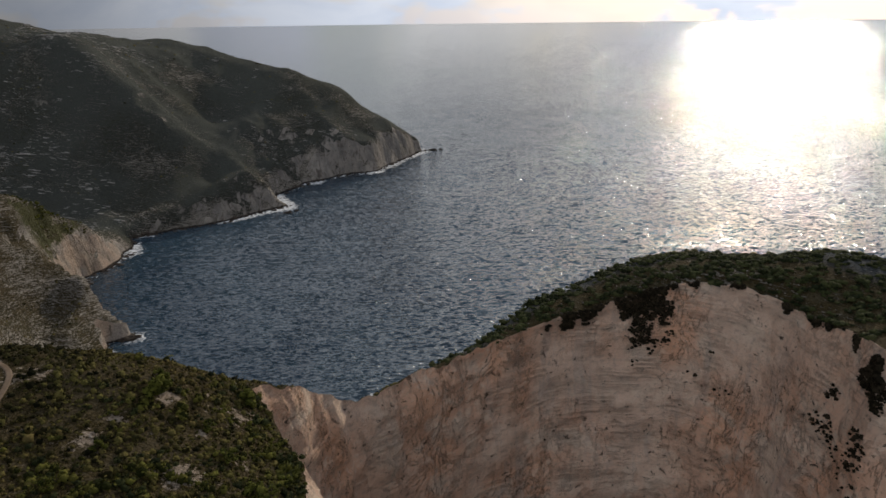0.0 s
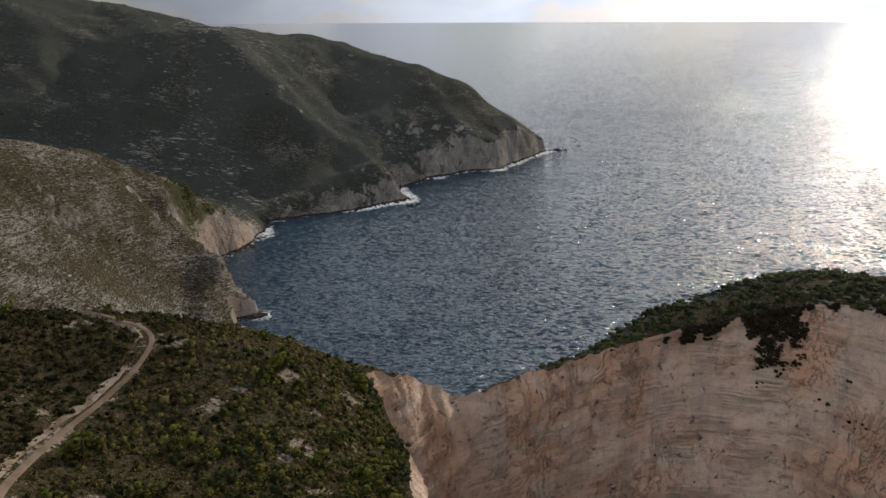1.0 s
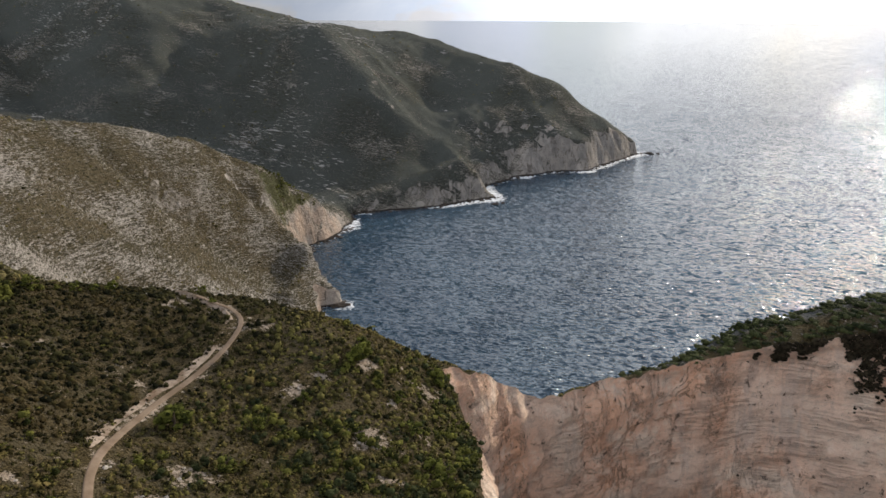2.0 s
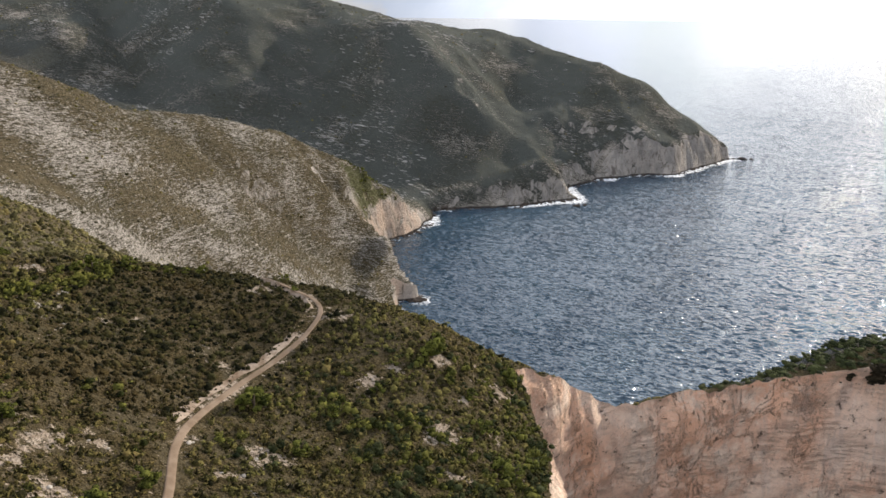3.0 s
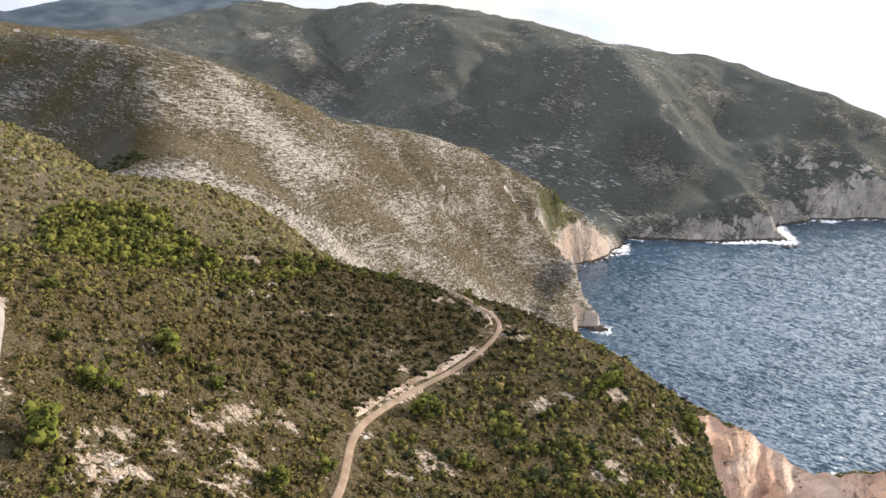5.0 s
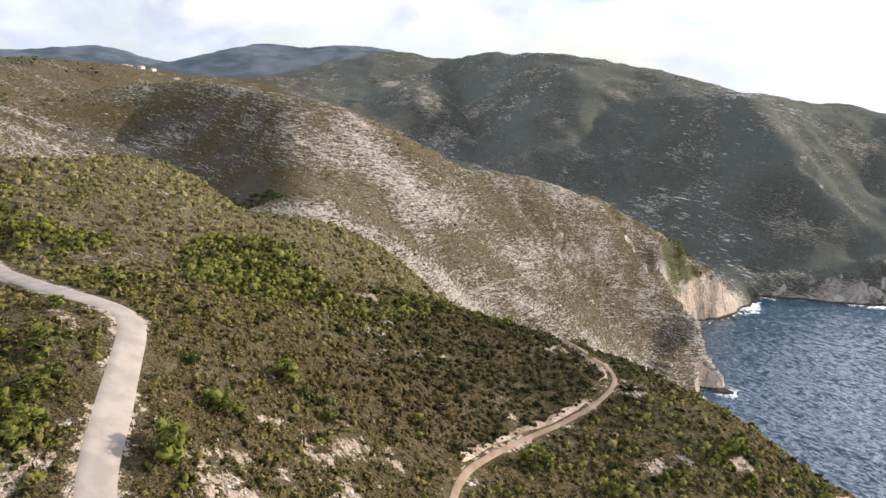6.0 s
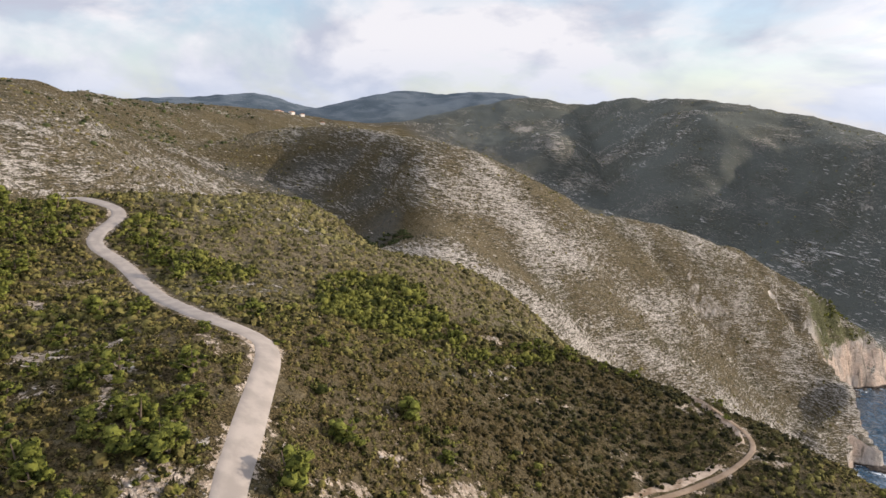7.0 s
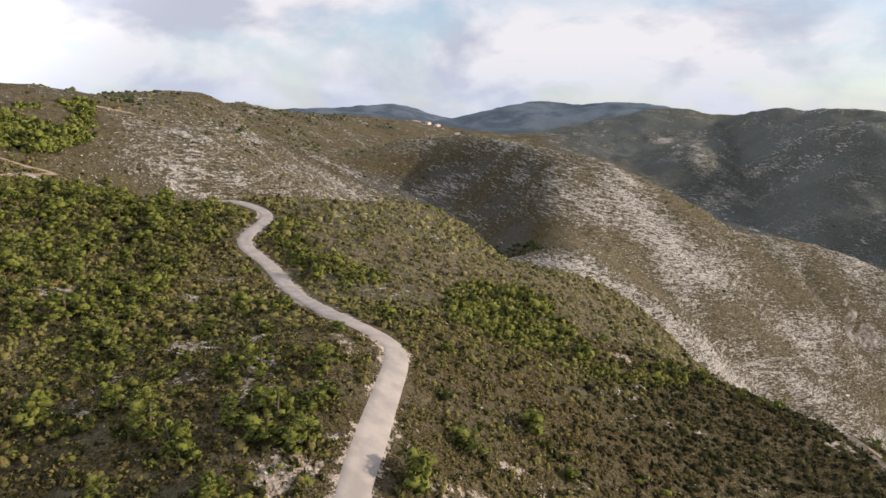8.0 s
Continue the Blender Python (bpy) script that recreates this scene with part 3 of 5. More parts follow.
LANES = [curve_through(plan) for plan in LANE_PLANS]

RIM_RING = sorted(((math.atan2(y - COVE[1], x - COVE[0]) % math.tau, math.hypot(x - COVE[0], y - COVE[1])) for x, y, _ in RIM + RIM_HIDDEN))


def rim_radius(angle):
    a = np.array([p[0] for p in RIM_RING])
    r = np.array([p[1] for p in RIM_RING])
    a, r = np.concatenate([a - math.tau, a, a + math.tau]), np.concatenate([r, r, r])
    smooth_r = np.interp(angle % math.tau, a, r)
    x, y = np.cos(angle) * 90, np.sin(angle) * 90
    return smooth_r + 2.2 * fbm(x, y, 18, 5, 21) + 1.2 * np.abs(fbm(x, y, 9, 3, 23))


LAND = [NEAR_SLOPE, NEAR_BROW, RIM, RIM_HIDDEN, PROMONTORY, VALLEY, HILLOCK_FOOT, HILLOCK_SHADE, HILLOCK_FACE, HILLOCK_RIDGE, HILLOCK_BACK, BACK_VALLEY,
        PALE_SLOPE, PLATEAU, FAR_RIDGE, FAR_SLOPE, FAR_BACK, RANGE]
KNOTS = np.array([p for line in LAND for p in line], float)
SOFT = 30.0


def fit_land():
    q = KNOTS[:, :2]
    r = np.sqrt(((q[:, None] - q[None]) ** 2).sum(-1) + SOFT ** 2)
    n = len(q)
    a = np.zeros((n + 1, n + 1))
    a[:n, :n] = -r + np.eye(n) * 0.2
    a[:n, n] = a[n, :n] = 1
    return np.linalg.solve(a, np.append(KNOTS[:, 2], 0))


WEIGHTS = fit_land()


def spread(x, y, values):
    """Values given at the knots, carried over the land by nearness."""
    top, bottom = np.zeros(np.shape(x)), np.zeros(np.shape(x))
    for (kx, ky, _), v in zip(KNOTS, values):
        w = 1.0 / ((x - kx) ** 2 + (y - ky) ** 2 + 100) ** 2
        top, bottom = top + w * v, bottom + w
    return top / bottom


def broad(x, y):
    z = np.full(np.shape(x), WEIGHTS[-1])
    for (kx, ky, _), w in zip(KNOTS, WEIGHTS):
        z = z - w * np.sqrt((x - kx) ** 2 + (y - ky) ** 2 + SOFT ** 2)
    return z


# folds in the hills: a line, its rise (below 0: a gully) and half width, in metres
FOLDS = [
    ([(-1275, 1030), (-1190, 985), (-1085, 930), (-940, 836), (-868, 784), (-790, 715)], -40, 34),
    ([(-1176, 828), (-1017, 777), (-915, 704)], 28, 55),
    ([(-575, 1107), (-516, 1030), (-465, 1008), (-405, 992), (-330, 970)], 12, 38),
    ([(-520, 1158), (-481, 1118), (-427, 1098), (-345, 1062)], 9, 22),
    ([(-521, 1098), (-446, 1055), (-379, 1031), (-324, 1010)], -10, 22),
    ([(-956, 1053), (-881, 991), (-750, 906), (-685, 858)], 30, 60),
    ([(-771, 987), (-694, 903), (-640, 871), (-558, 818)], -36, 85),
    ([(-230, 1238), (-200, 1180), (-190, 1152)], 10, 25),
    ([(-418, 412), (-404, 416), (-380, 434), (-349, 466), (-315, 474)], -8, 8),
    ([(-470, 236), (-434, 222), (-390, 204), (-345, 186)], 7, 22),
    ([(-560, 175), (-470, 172), (-410, 160), (-365, 145)], -12, 26),
    ([(-440, 510), (-424, 550), (-408, 590), (-402, 640), (-392, 676), (-380, 715)], 9, 30),
    ([(-310, 560), (-300, 530), (-292, 505), (-286, 480), (-280, 455)], 17, 15),
    ([(-470, 300), (-430, 290), (-380, 265)], -3, 16),
    ([(-455, 345), (-410, 335), (-350, 320)], 3, 14),
]


def folds(x, y):
    z = np.zeros(np.shape(x))
    wx, wy = x + 14 * fbm(x, y, 90, 3, 63), y + 14 * fbm(x, y, 90, 3, 65)
    for line, rise, width in FOLDS:
        d, at = polyline_distance(wx, wy, line)
        span = len(line) - 1
        z = z + rise * np.exp(-np.abs(d / width) ** (1.3 if rise < 0 else 1.9)) * (1 - 0.45 * at / span) * smooth(0, 0.9, at) * (1 - smooth(span - 0.6, span, at))
    return z


def height(x, y, fine=True):
    """The height of the ground."""
    x, y = np.asarray(x, float), np.asarray(y, float)
    z = broad(x, y)
    if fine:
        far = np.hypot(x - COVE[0], y - COVE[1])
        bare = smooth(3, 9, polyline_distance(x, y, ROAD[::4])[0]) * smooth(2, 5, polyline_distance(x, y, TRACK[::4])[0])
        z = z + bare * 0.7 * fbm(x, y, 14, 4, 3)
        rough = smooth(330, 700, far)
        z = z + smooth(200, 420, far) * 2.2 * fbm(x, y, 45, 5, 5)
        ribs = 1 - np.abs(fbm(x, y, 130, 4, 7)) * 2.2
        z = z + rough * smooth(600, 900, far) * 9 * (ribs - 0.5) * (1 - 0.6 * smooth(1400, 2500, far))
        hill = smooth(300, 360, np.hypot(x, y)) * (1 - smooth(700, 780, np.hypot(x, y))) * smooth(60, 180, y)
        runnel = fbm(0.81 * x - 0.58 * y, 0.16 * (0.58 * x + 0.81 * y), 46, 3, 181)
        z = z + hill * (2.6 * runnel - 2.2 * np.abs(fbm(x, y, 34, 4, 197)))
        z = z + smooth(1900, 2600, far) * 16 * (0.5 - np.abs(fbm(x, y, 320, 4, 199)) * 2)
        z = z + folds(x, y)
        a = np.arctan2(y - COVE[1], x - COVE[0])
        brink = 1 - smooth(0, 9, far - rim_radius(a))
        z = z - brink * (3.0 * np.maximum(0, fbm(a * 95, a * 0, 13, 4, 111)) + 1.6 * np.maximum(0, fbm(a * 95, a * 0, 4, 2, 113)))
        edge = shore(x, y)
        cliff = 20 + 24 * fbm(x, y, 95, 4, 11) + 25 * (1 - smooth(760, 860, np.hypot(x, y))) * (1 - 0.25 * smooth(560, 610, y))
        cliff = cliff + 62 * np.exp(-((x + 112) ** 2 + (y - 1290) ** 2) / 95 ** 2) + 16 * smooth(1050, 1150, y) * (1 - smooth(1300, 1400, y))
        cliff = cliff + 30 * np.exp(-((x + 296) ** 2 + (y - 505) ** 2) / 42 ** 2)
        rib = np.abs(fbm(x, y, 38, 3, 191))
        cliff = cliff * (0.8 + 0.5 * rib)
        back = 5 + 9 * smooth(780, 900, np.hypot(x, y)) + 5 * fbm(x, y, 50, 3, 15)
        bank = np.maximum(cliff, 5) * np.clip(edge / (1.5 * back), 0, 1) ** 0.75 + 6.0 * fbm(x, y, 30, 5, 13) * smooth(2, 14, edge) * (1 - 0.7 * smooth(25, 45, edge))
        bank = bank + (0.8 + 0.35 * (1 - smooth(700, 800, np.hypot(x, y))) + 1.5 * (1 - smooth(270, 400, np.hypot(x, y))) + 0.8 * np.exp(-((x + 396) ** 2 + (y - 645) ** 2) / 70 ** 2)) * np.maximum(edge - 6, 0)
        bank = np.where(edge < 1.0, -1 + 0.4 * np.maximum(edge, -20), np.maximum(bank, 0.6))
        z = np.minimum(z, bank)
        z = np.where(edge < -20, np.minimum(z, -12), z)
    return z


def mesh_of(name, verts, faces, material, smooth_shade=False):
    """A mesh object from arrays: faces all of one size."""
    verts, faces = np.asarray(verts, np.float32), np.asarray(faces, np.int32)
    me = bpy.data.meshes.new(name)
    me.vertices.add(len(verts))
    me.vertices.foreach_set("co", verts.ravel())
    size = faces.shape[1]
    me.loops.add(faces.size)
    me.loops.foreach_set("vertex_index", faces.ravel())
    me.polygons.add(len(faces))
    me.polygons.foreach_set("loop_start", np.arange(0, faces.size, size, dtype=np.int32))
    if smooth_shade:
        me.polygons.foreach_set("use_smooth", np.ones(len(faces), bool))
    me.update(calc_edges=True)
    me.materials.append(material)
    return new(name, me)


def part(name, bm, material, parent, label=""):
    me = bpy.data.meshes.new(name)
    bm.to_mesh(me)
    bm.free()
    me.materials.append(material)
    ob = new(name, me)
    ob.parent = parent
    return tagged(ob, label)


def grid_faces(rows, cols, wrap=False):
    r, c = np.meshgrid(np.arange(rows - 1), np.arange(cols if wrap else cols - 1), indexing="ij")
    d = (c + 1) % cols
    return np.stack([r * cols + c, r * cols + d, (r + 1) * cols + d, (r + 1) * cols + c], -1).reshape(-1, 4)


# ---- the ground: one sheet that starts at the rim of the cove ----
def sweep_angles():
    """Directions round the cove, closer together over the land that faces the drone."""
    a = np.radians(np.concatenate([np.arange(30, 84, 0.30), np.arange(84, 250, 0.31), np.arange(250, 390, 2.0)]))
    return a


ANGLES = sweep_angles()
RINGS = [0.0]
while RINGS[-1] < 4700:
    RINGS.append(RINGS[-1] + max(1.2, min(1.2 + 0.013 * (RINGS[-1] - 60), 4.7), 4.7 + 0.03 * (RINGS[-1] - 1300)))
RINGS = np.array(RINGS[:-1])


def build_ground():
    rho = rim_radius(ANGLES)
    r = rho[None, :] + RINGS[:, None]
    x, y = COVE[0] + r * np.cos(ANGLES), COVE[1] + r * np.sin(ANGLES)
    z = height(x, y)
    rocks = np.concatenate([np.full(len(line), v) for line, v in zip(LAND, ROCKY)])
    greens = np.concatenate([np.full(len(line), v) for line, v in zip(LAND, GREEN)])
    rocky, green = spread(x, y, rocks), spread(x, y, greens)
    thin = open_slope(x, y) * (1 - smooth(250, 280, np.hypot(x, y)))
    rocky = rocky + thin * (0.12 + 0.2 * fbm(x, y, 26, 4, 187))
    green = green - 0.28 * thin + 0.04 * dark_zone(x, y)
    surf = shore(x, y)
    along, across = 0.58 * x + 0.81 * y, 0.81 * x - 0.58 * y
    hill = smooth(270, 330, np.hypot(x, y)) * (1 - smooth(700, 780, np.hypot(x, y))) * smooth(40, 160, y)
    swath = fbm(across, along * 0.16, 46, 3, 181)
    rocky = rocky + hill * (0.15 * swath + 0.08 * fbm(x, y, 22, 3, 183))
    foot = polyline_distance(x, y, HILLOCK_FOOT)[0]
    rocky = rocky + hill * (0.16 * np.exp(-(foot / 17) ** 2) - 0.15 * np.exp(-((foot - 42) / 15) ** 2) + 0.07 * np.exp(-((foot - 76) / 18) ** 2))
    headland = smooth(640, 760, y) * (1 - smooth(1500, 1800, np.hypot(x, y)))
    rocky = rocky + headland * (0.30 * fbm(x, y, 85, 4, 185) - 0.06)
    for cx, cy, size in ((-1185, 836, 30), (-985, 752, 24), (-900, 770, 34), (-770, 860, 26), (-560, 850, 24), (-390, 850, 30)):
        rocky = rocky + 0.3 * np.exp(-((x - cx) ** 2 + (y - cy) ** 2) / size ** 2)
    seaward = smooth(330, 480, y) * (1 - smooth(760, 800, np.hypot(x, y)))
    rocky, green = rocky + 0.04 * seaward, green + 0.06 * seaward
    rocky = rocky + (0.5 - 0.42 * seaward) * (1 - smooth(6, 30, surf + 26 * fbm(x, y, 50, 4, 71)))
    soil = np.maximum((1 - smooth(2.0, 2.8, polyline_distance(x, y, ROAD[::3])[0])) * smooth(-0.35, 0.35, fbm(x, y, 8, 3, 193)), (1 - smooth(0.7, 2.6, polyline_distance(x, y, TRACK[::3])[0])) * smooth(-0.2, 0.5, fbm(x, y, 7, 4, 195)))
    soil = np.maximum(soil, bare_patches(x, y))
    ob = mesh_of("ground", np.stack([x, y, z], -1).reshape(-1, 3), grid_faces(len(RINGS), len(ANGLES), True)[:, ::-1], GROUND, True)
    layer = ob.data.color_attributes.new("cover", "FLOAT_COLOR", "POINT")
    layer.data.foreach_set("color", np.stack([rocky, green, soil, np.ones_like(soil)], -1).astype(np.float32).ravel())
    tagged(ob, "steep coastal hills of limestone, scrub and dry grass above the sea", "ground", kind="structure")
    return ob


# shade face: dark scrub and few rocks, its shade deepened through these cover values
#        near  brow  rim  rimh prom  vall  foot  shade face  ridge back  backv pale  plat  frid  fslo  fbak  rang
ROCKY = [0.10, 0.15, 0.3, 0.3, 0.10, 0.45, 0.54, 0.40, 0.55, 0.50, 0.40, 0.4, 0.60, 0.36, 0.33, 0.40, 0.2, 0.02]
# over 0.66 the cover also takes on the painted blue-grey haze
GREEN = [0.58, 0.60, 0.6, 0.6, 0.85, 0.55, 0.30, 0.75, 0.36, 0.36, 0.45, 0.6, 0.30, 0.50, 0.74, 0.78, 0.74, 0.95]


def open_slope(x, y):
    """The grassy slope beyond the shoulder, where the scrub is low and thin."""
    return smooth(-124, -140, x) * smooth(12, 22, y)


def dark_zone(x, y):
    """Dark scrub on the shoulder above the track; shade is put into its leaf colour."""
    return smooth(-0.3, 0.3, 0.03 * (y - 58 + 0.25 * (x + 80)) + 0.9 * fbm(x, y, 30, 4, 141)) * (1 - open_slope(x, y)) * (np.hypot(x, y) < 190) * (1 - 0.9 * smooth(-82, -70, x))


def bare_patches(x, y):
    """Where the scrub gives way to pale rubble on the near slope."""
    patch = 0.75 * smooth(0.24, 0.5, fbm(x, y, 15, 5, 77)) * smooth(-0.3, 0.3, fbm(x, y, 60, 3, 78))
    broken = fbm(x, y, 4, 3, 79)
    x, y = x + 5 * fbm(x, y, 7, 4, 81), y + 5 * fbm(x, y, 7, 4, 82)
    for k, (px, py) in enumerate(PALE + PALE_GAPS):
        size = 2.5 + 0.9 * math.sin(k * 2.1)
        patch = np.maximum(patch, 1.0 * np.exp(-((x - px) ** 2 + (y - py) ** 2) / size ** 2))
    return patch * smooth(-0.45, 0.2, broken) * (1 - smooth(200, 270, np.hypot(x + 60, y - 40)))


PALE = [
    (-46, 100), (-43, 100), (-42, 128), (-36, 124), (-54, 118), (-37, 107), (-46, 125), (-45, 98), (-48, 128), (-60, 69), (-58, 108), (-45, 113),
    (-93, 4), (-90, 1), (-82, 3), (-85, 6), (-73, 7), (-67, 3), (-67, 5), (-81, 1), (-67, 0), (-73, 19), (-71, 23), (-68, 24),
    (-64, 23), (-76, 36), (-87, 47), (-78, 46), (-74, 45), (-74, 40), (-77, 53), (-67, 42), (-63, 36), (-73, 51), (-106, 84),
    (-85, 87), (-77, 21), (-62, 27), (-53, 117), (-43, 125), (-41, 122), (-45, 98), (-38, 91), (-36, 119), (-130, 101),
    (-77, 117), (-79, 118),
]
PALE_GAPS = [
    (-126, 78), (-126, 82), (-128, 96), (-129.5, 100), (-130.5, 103), (-67.2, 42.3), (-64.6, 42.4), (-59.5, 69.4), (-60.4, 63.5), (-55.9, 85.2),
    (-60.9, 98.9), (-53.6, 120.4), (-36.1, 90.9), (-92.4, -1.9), (-94, 4), (-87.2, 6.4), (-85.8, -0.5), (-67.9, 1), (-67.4, 3.7), (-66, 5.8),
    (-64.7, 23.6), (-69.3, 24.3), (-73.8, 19.6), (-77, 37), (-75, 45.3), (-74.5, 40.5), (-78.6, 53.5), (-67.3, 42), (-62.8, 37.1), (-73.7, 64.5),
    (-68.2, 33.3), (-71.9, 23.7), (-68.8, 25.9),
]


def cliff_radius(angle, z, top, rho):
    """How far the rock face stands from the middle of the cove."""
    depth, run = top - z, angle * 95
    push = 3.4 * fbm(run, z * 0.5, 34, 5, 31) + 1.5 * fbm(run + 0.25 * z, z * 2.4, 12, 4, 33) + 5.0 * fbm(run, z * 0.1, 46, 4, 35)
    ledge = 0.5 * (np.abs(fbm(run * 0.35 + 0.1 * z, z * 3.0, 16, 3, 37)) - 0.3)
    even = 1 - 0.15 * smooth(math.radians(125), math.radians(145), angle) * (1 - smooth(math.radians(185), math.radians(200), angle))
    return rho + (push + ledge) * even * smooth(0, 7, depth) - 0.10 * depth


def build_cliff():
    rho = rim_radius(ANGLES)
    top = height(COVE[0] + rho * np.cos(ANGLES), COVE[1] + rho * np.sin(ANGLES))
    rows = []
    steps = np.linspace(0, 1, 84) ** 1.3
    for s in steps:
        z = top + (-4 - top) * s
        r = cliff_radius(ANGLES, z, top, rho)
        rows.append(np.stack([COVE[0] + r * np.cos(ANGLES), COVE[1] + r * np.sin(ANGLES), z], -1))
    ob = mesh_of("cliff", np.concatenate(rows), grid_faces(len(steps), len(ANGLES), True), CLIFF, True)
    tagged(ob, "sheer pink and grey limestone cliff around the cove", "cliff", kind="structure")


def sea_level(x, y):
    """The far water lifts towards the horizon, since the view ends before it."""
    r = np.hypot(x, y)
    return np.where(r > 2000, 215.0 * np.clip((r - 2000) / 2930, 0, 1) ** 1.35, 0.0)


def build_sea():
    angles = np.radians(np.concatenate([np.arange(30, 150, 0.45), np.arange(150, 390, 2.0)]))
    radii = np.concatenate([[1.0], 12 + 3.0 * (1.012 ** np.arange(292) - 1) / 0.012])
    radii = np.append(radii[radii < 4850], 4880)
    x, y = radii[:, None] * np.cos(angles), radii[:, None] * np.sin(angles)
    z = sea_level(x, y)
    edge = shore(x, y)
    bay = fbm(x, y, 75, 3, 91)
    foam = np.clip(1.15 - np.abs(edge + 3) / (8 + 15 * smooth(-0.1, 0.5, bay)), 0, 1) * (0.55 + 0.45 * smooth(-0.3, 0.3, bay))
    for fx, fy, size in ((-226, 925, 34), (-262, 905, 26), (-135, 1160, 22), (-258, 522, 13), (-205, 1085, 18)):
        foam = np.maximum(foam, np.clip(1.2 - np.abs(edge + 9) / 26, 0, 1) * np.exp(-((x - fx) ** 2 + (y - fy) ** 2) / size ** 2))
    foam = np.maximum(foam, np.clip(1.25 - np.abs(edge + 16) / 26, 0, 1) * np.exp(-((x + 22) ** 2 + (y - 432) ** 2) / 60 ** 2))
    foam = foam * smooth(380, 430, np.hypot(x, y)) * (np.hypot(x, y) < 1500)
    ob = mesh_of("sea", np.stack([x, y, z], -1).reshape(-1, 3), grid_faces(len(radii), len(angles), True)[:, ::-1], SEA, True)
    layer = ob.data.attributes.new("foam", "FLOAT", "POINT")
    layer.data.foreach_set("value", foam.astype(np.float32).ravel())
    tagged(ob, "dark blue windblown sea with surf along the rocks", "sea", kind="structure")


def ribbon(name, line, width, material, lift, label, seed, ragged=0.35):
    """A strip laid on the ground along a line, with uneven edges."""
    line = np.asarray(line)
    way = np.gradient(line, axis=0)
    side = np.stack([-way[:, 1], way[:, 0]], -1) / np.linalg.norm(way, axis=1)[:, None]
    run = np.arange(len(line)) * 2.0
    across = np.linspace(-1, 1, 7)
    rows = []
    for a in across:
        w = width / 2 * (1 + (ragged * fbm(run, run * 0 + 50 * np.sign(a) + seed, 9, 3, seed) if abs(a) > 0.9 else 0))
        p = line + side * (a * w)[:, None] if np.ndim(w) else line + side * a * w
        z = height(p[:, 0], p[:, 1]) + lift * (1 if abs(a) < 0.9 else -1.5)
        rows.append(np.stack([p[:, 0], p[:, 1], z], -1))
    ob = mesh_of(name, np.stack(rows, 1).reshape(-1, 3), grid_faces(len(line), len(across))[:, ::-1], material, True)
    return tagged(ob, label, name, kind="structure")


ground = build_ground()
build_cliff()
build_sea()
ribbon("road", ROAD, 4.4, ASPHALT, 0.16, "narrow winding road of pale worn asphalt", 5, 0.12)
ribbon("dirt_track", TRACK, 1.45, DIRT, 0.14, "pale trodden dirt track across the scrub slope", 6, 0.3)
for lane in LANES:
    ribbon("dirt_track", lane, 2.0, DIRT, 0.15, "bare pale lane between the bushes", 8)


# ---- plants ----
dice = np.random.RandomState(4)


def dome(seed, sides=6, rings=2, rough=0.25, floor=-0.1):
    """A lumpy dome about 1 unit in radius: its corners and triangles."""
    rng = np.random.RandomState(seed)
    verts, tris = [], []
    for k in range(rings):
        up = math.radians(8 + (36 if rings == 2 else 62) * k / max(1, rings - 1) if rings > 1 else 20)
        for n in range(sides):
            a = math.tau * (n + 0.5 * k) / sides + rng.uniform(-0.25, 0.25)
            r = 1 + rng.uniform(-rough, rough)
            verts.append((math.cos(a) * math.cos(up) * r, math.sin(a) * math.cos(up) * r, (floor if k == 0 else math.sin(up) * r)))
    verts.append((rng.uniform(-0.2, 0.2), rng.uniform(-0.2, 0.2), 1 + rng.uniform(-rough, rough) * 0.7))
    for k in range(rings - 1):
        for n in range(sides):
            a, b, c, d = k * sides + n, k * sides + (n + 1) % sides, (k + 1) * sides + n, (k + 1) * sides + (n + 1) % sides
            tris += [(a, b, c), (b, d, c)]
    for n in range(sides):
        tris.append(((rings - 1) * sides + n, (rings - 1) * sides + (n + 1) % sides, len(verts) - 1))
    return np.array(verts), np.array(tris)


def sprays(count, leaf, seed, reach=1.0):
    """Small leaf sprays that break a dome's outline: corners and triangles."""
    rng = np.random.RandomState(seed)
    way = rng.normal(size=(count, 3))
    way[:, 2] = np.abs(way[:, 2]) * 0.9
    way /= np.linalg.norm(way, axis=1)[:, None]
    centre = way * rng.uniform(0.85, 1.15, count)[:, None] * reach
    u = np.cross(way + rng.normal(size=(count, 3)) * 0.7, rng.normal(size=(count, 3)))
    u /= np.linalg.norm(u, axis=1)[:, None]
    v = np.cross(way, u)
    s = leaf * rng.uniform(0.6, 1.4, count)[:, None]
    verts = np.stack([centre - u * s, centre - v * s * 0.7, centre + u * s + way * s * 0.6, centre + v * s * 0.7], 1).reshape(-1, 3)
    base = np.arange(count)[:, None] * 4
    return verts, np.concatenate([base + (0, 1, 2), base + (0, 2, 3)])


def joined(pieces):
    verts, tris, n = [], [], 0
    for v, t in pieces:
        verts.append(v)
        tris.append(t + n)
        n += len(v)
    return np.concatenate(verts), np.concatenate(tris)


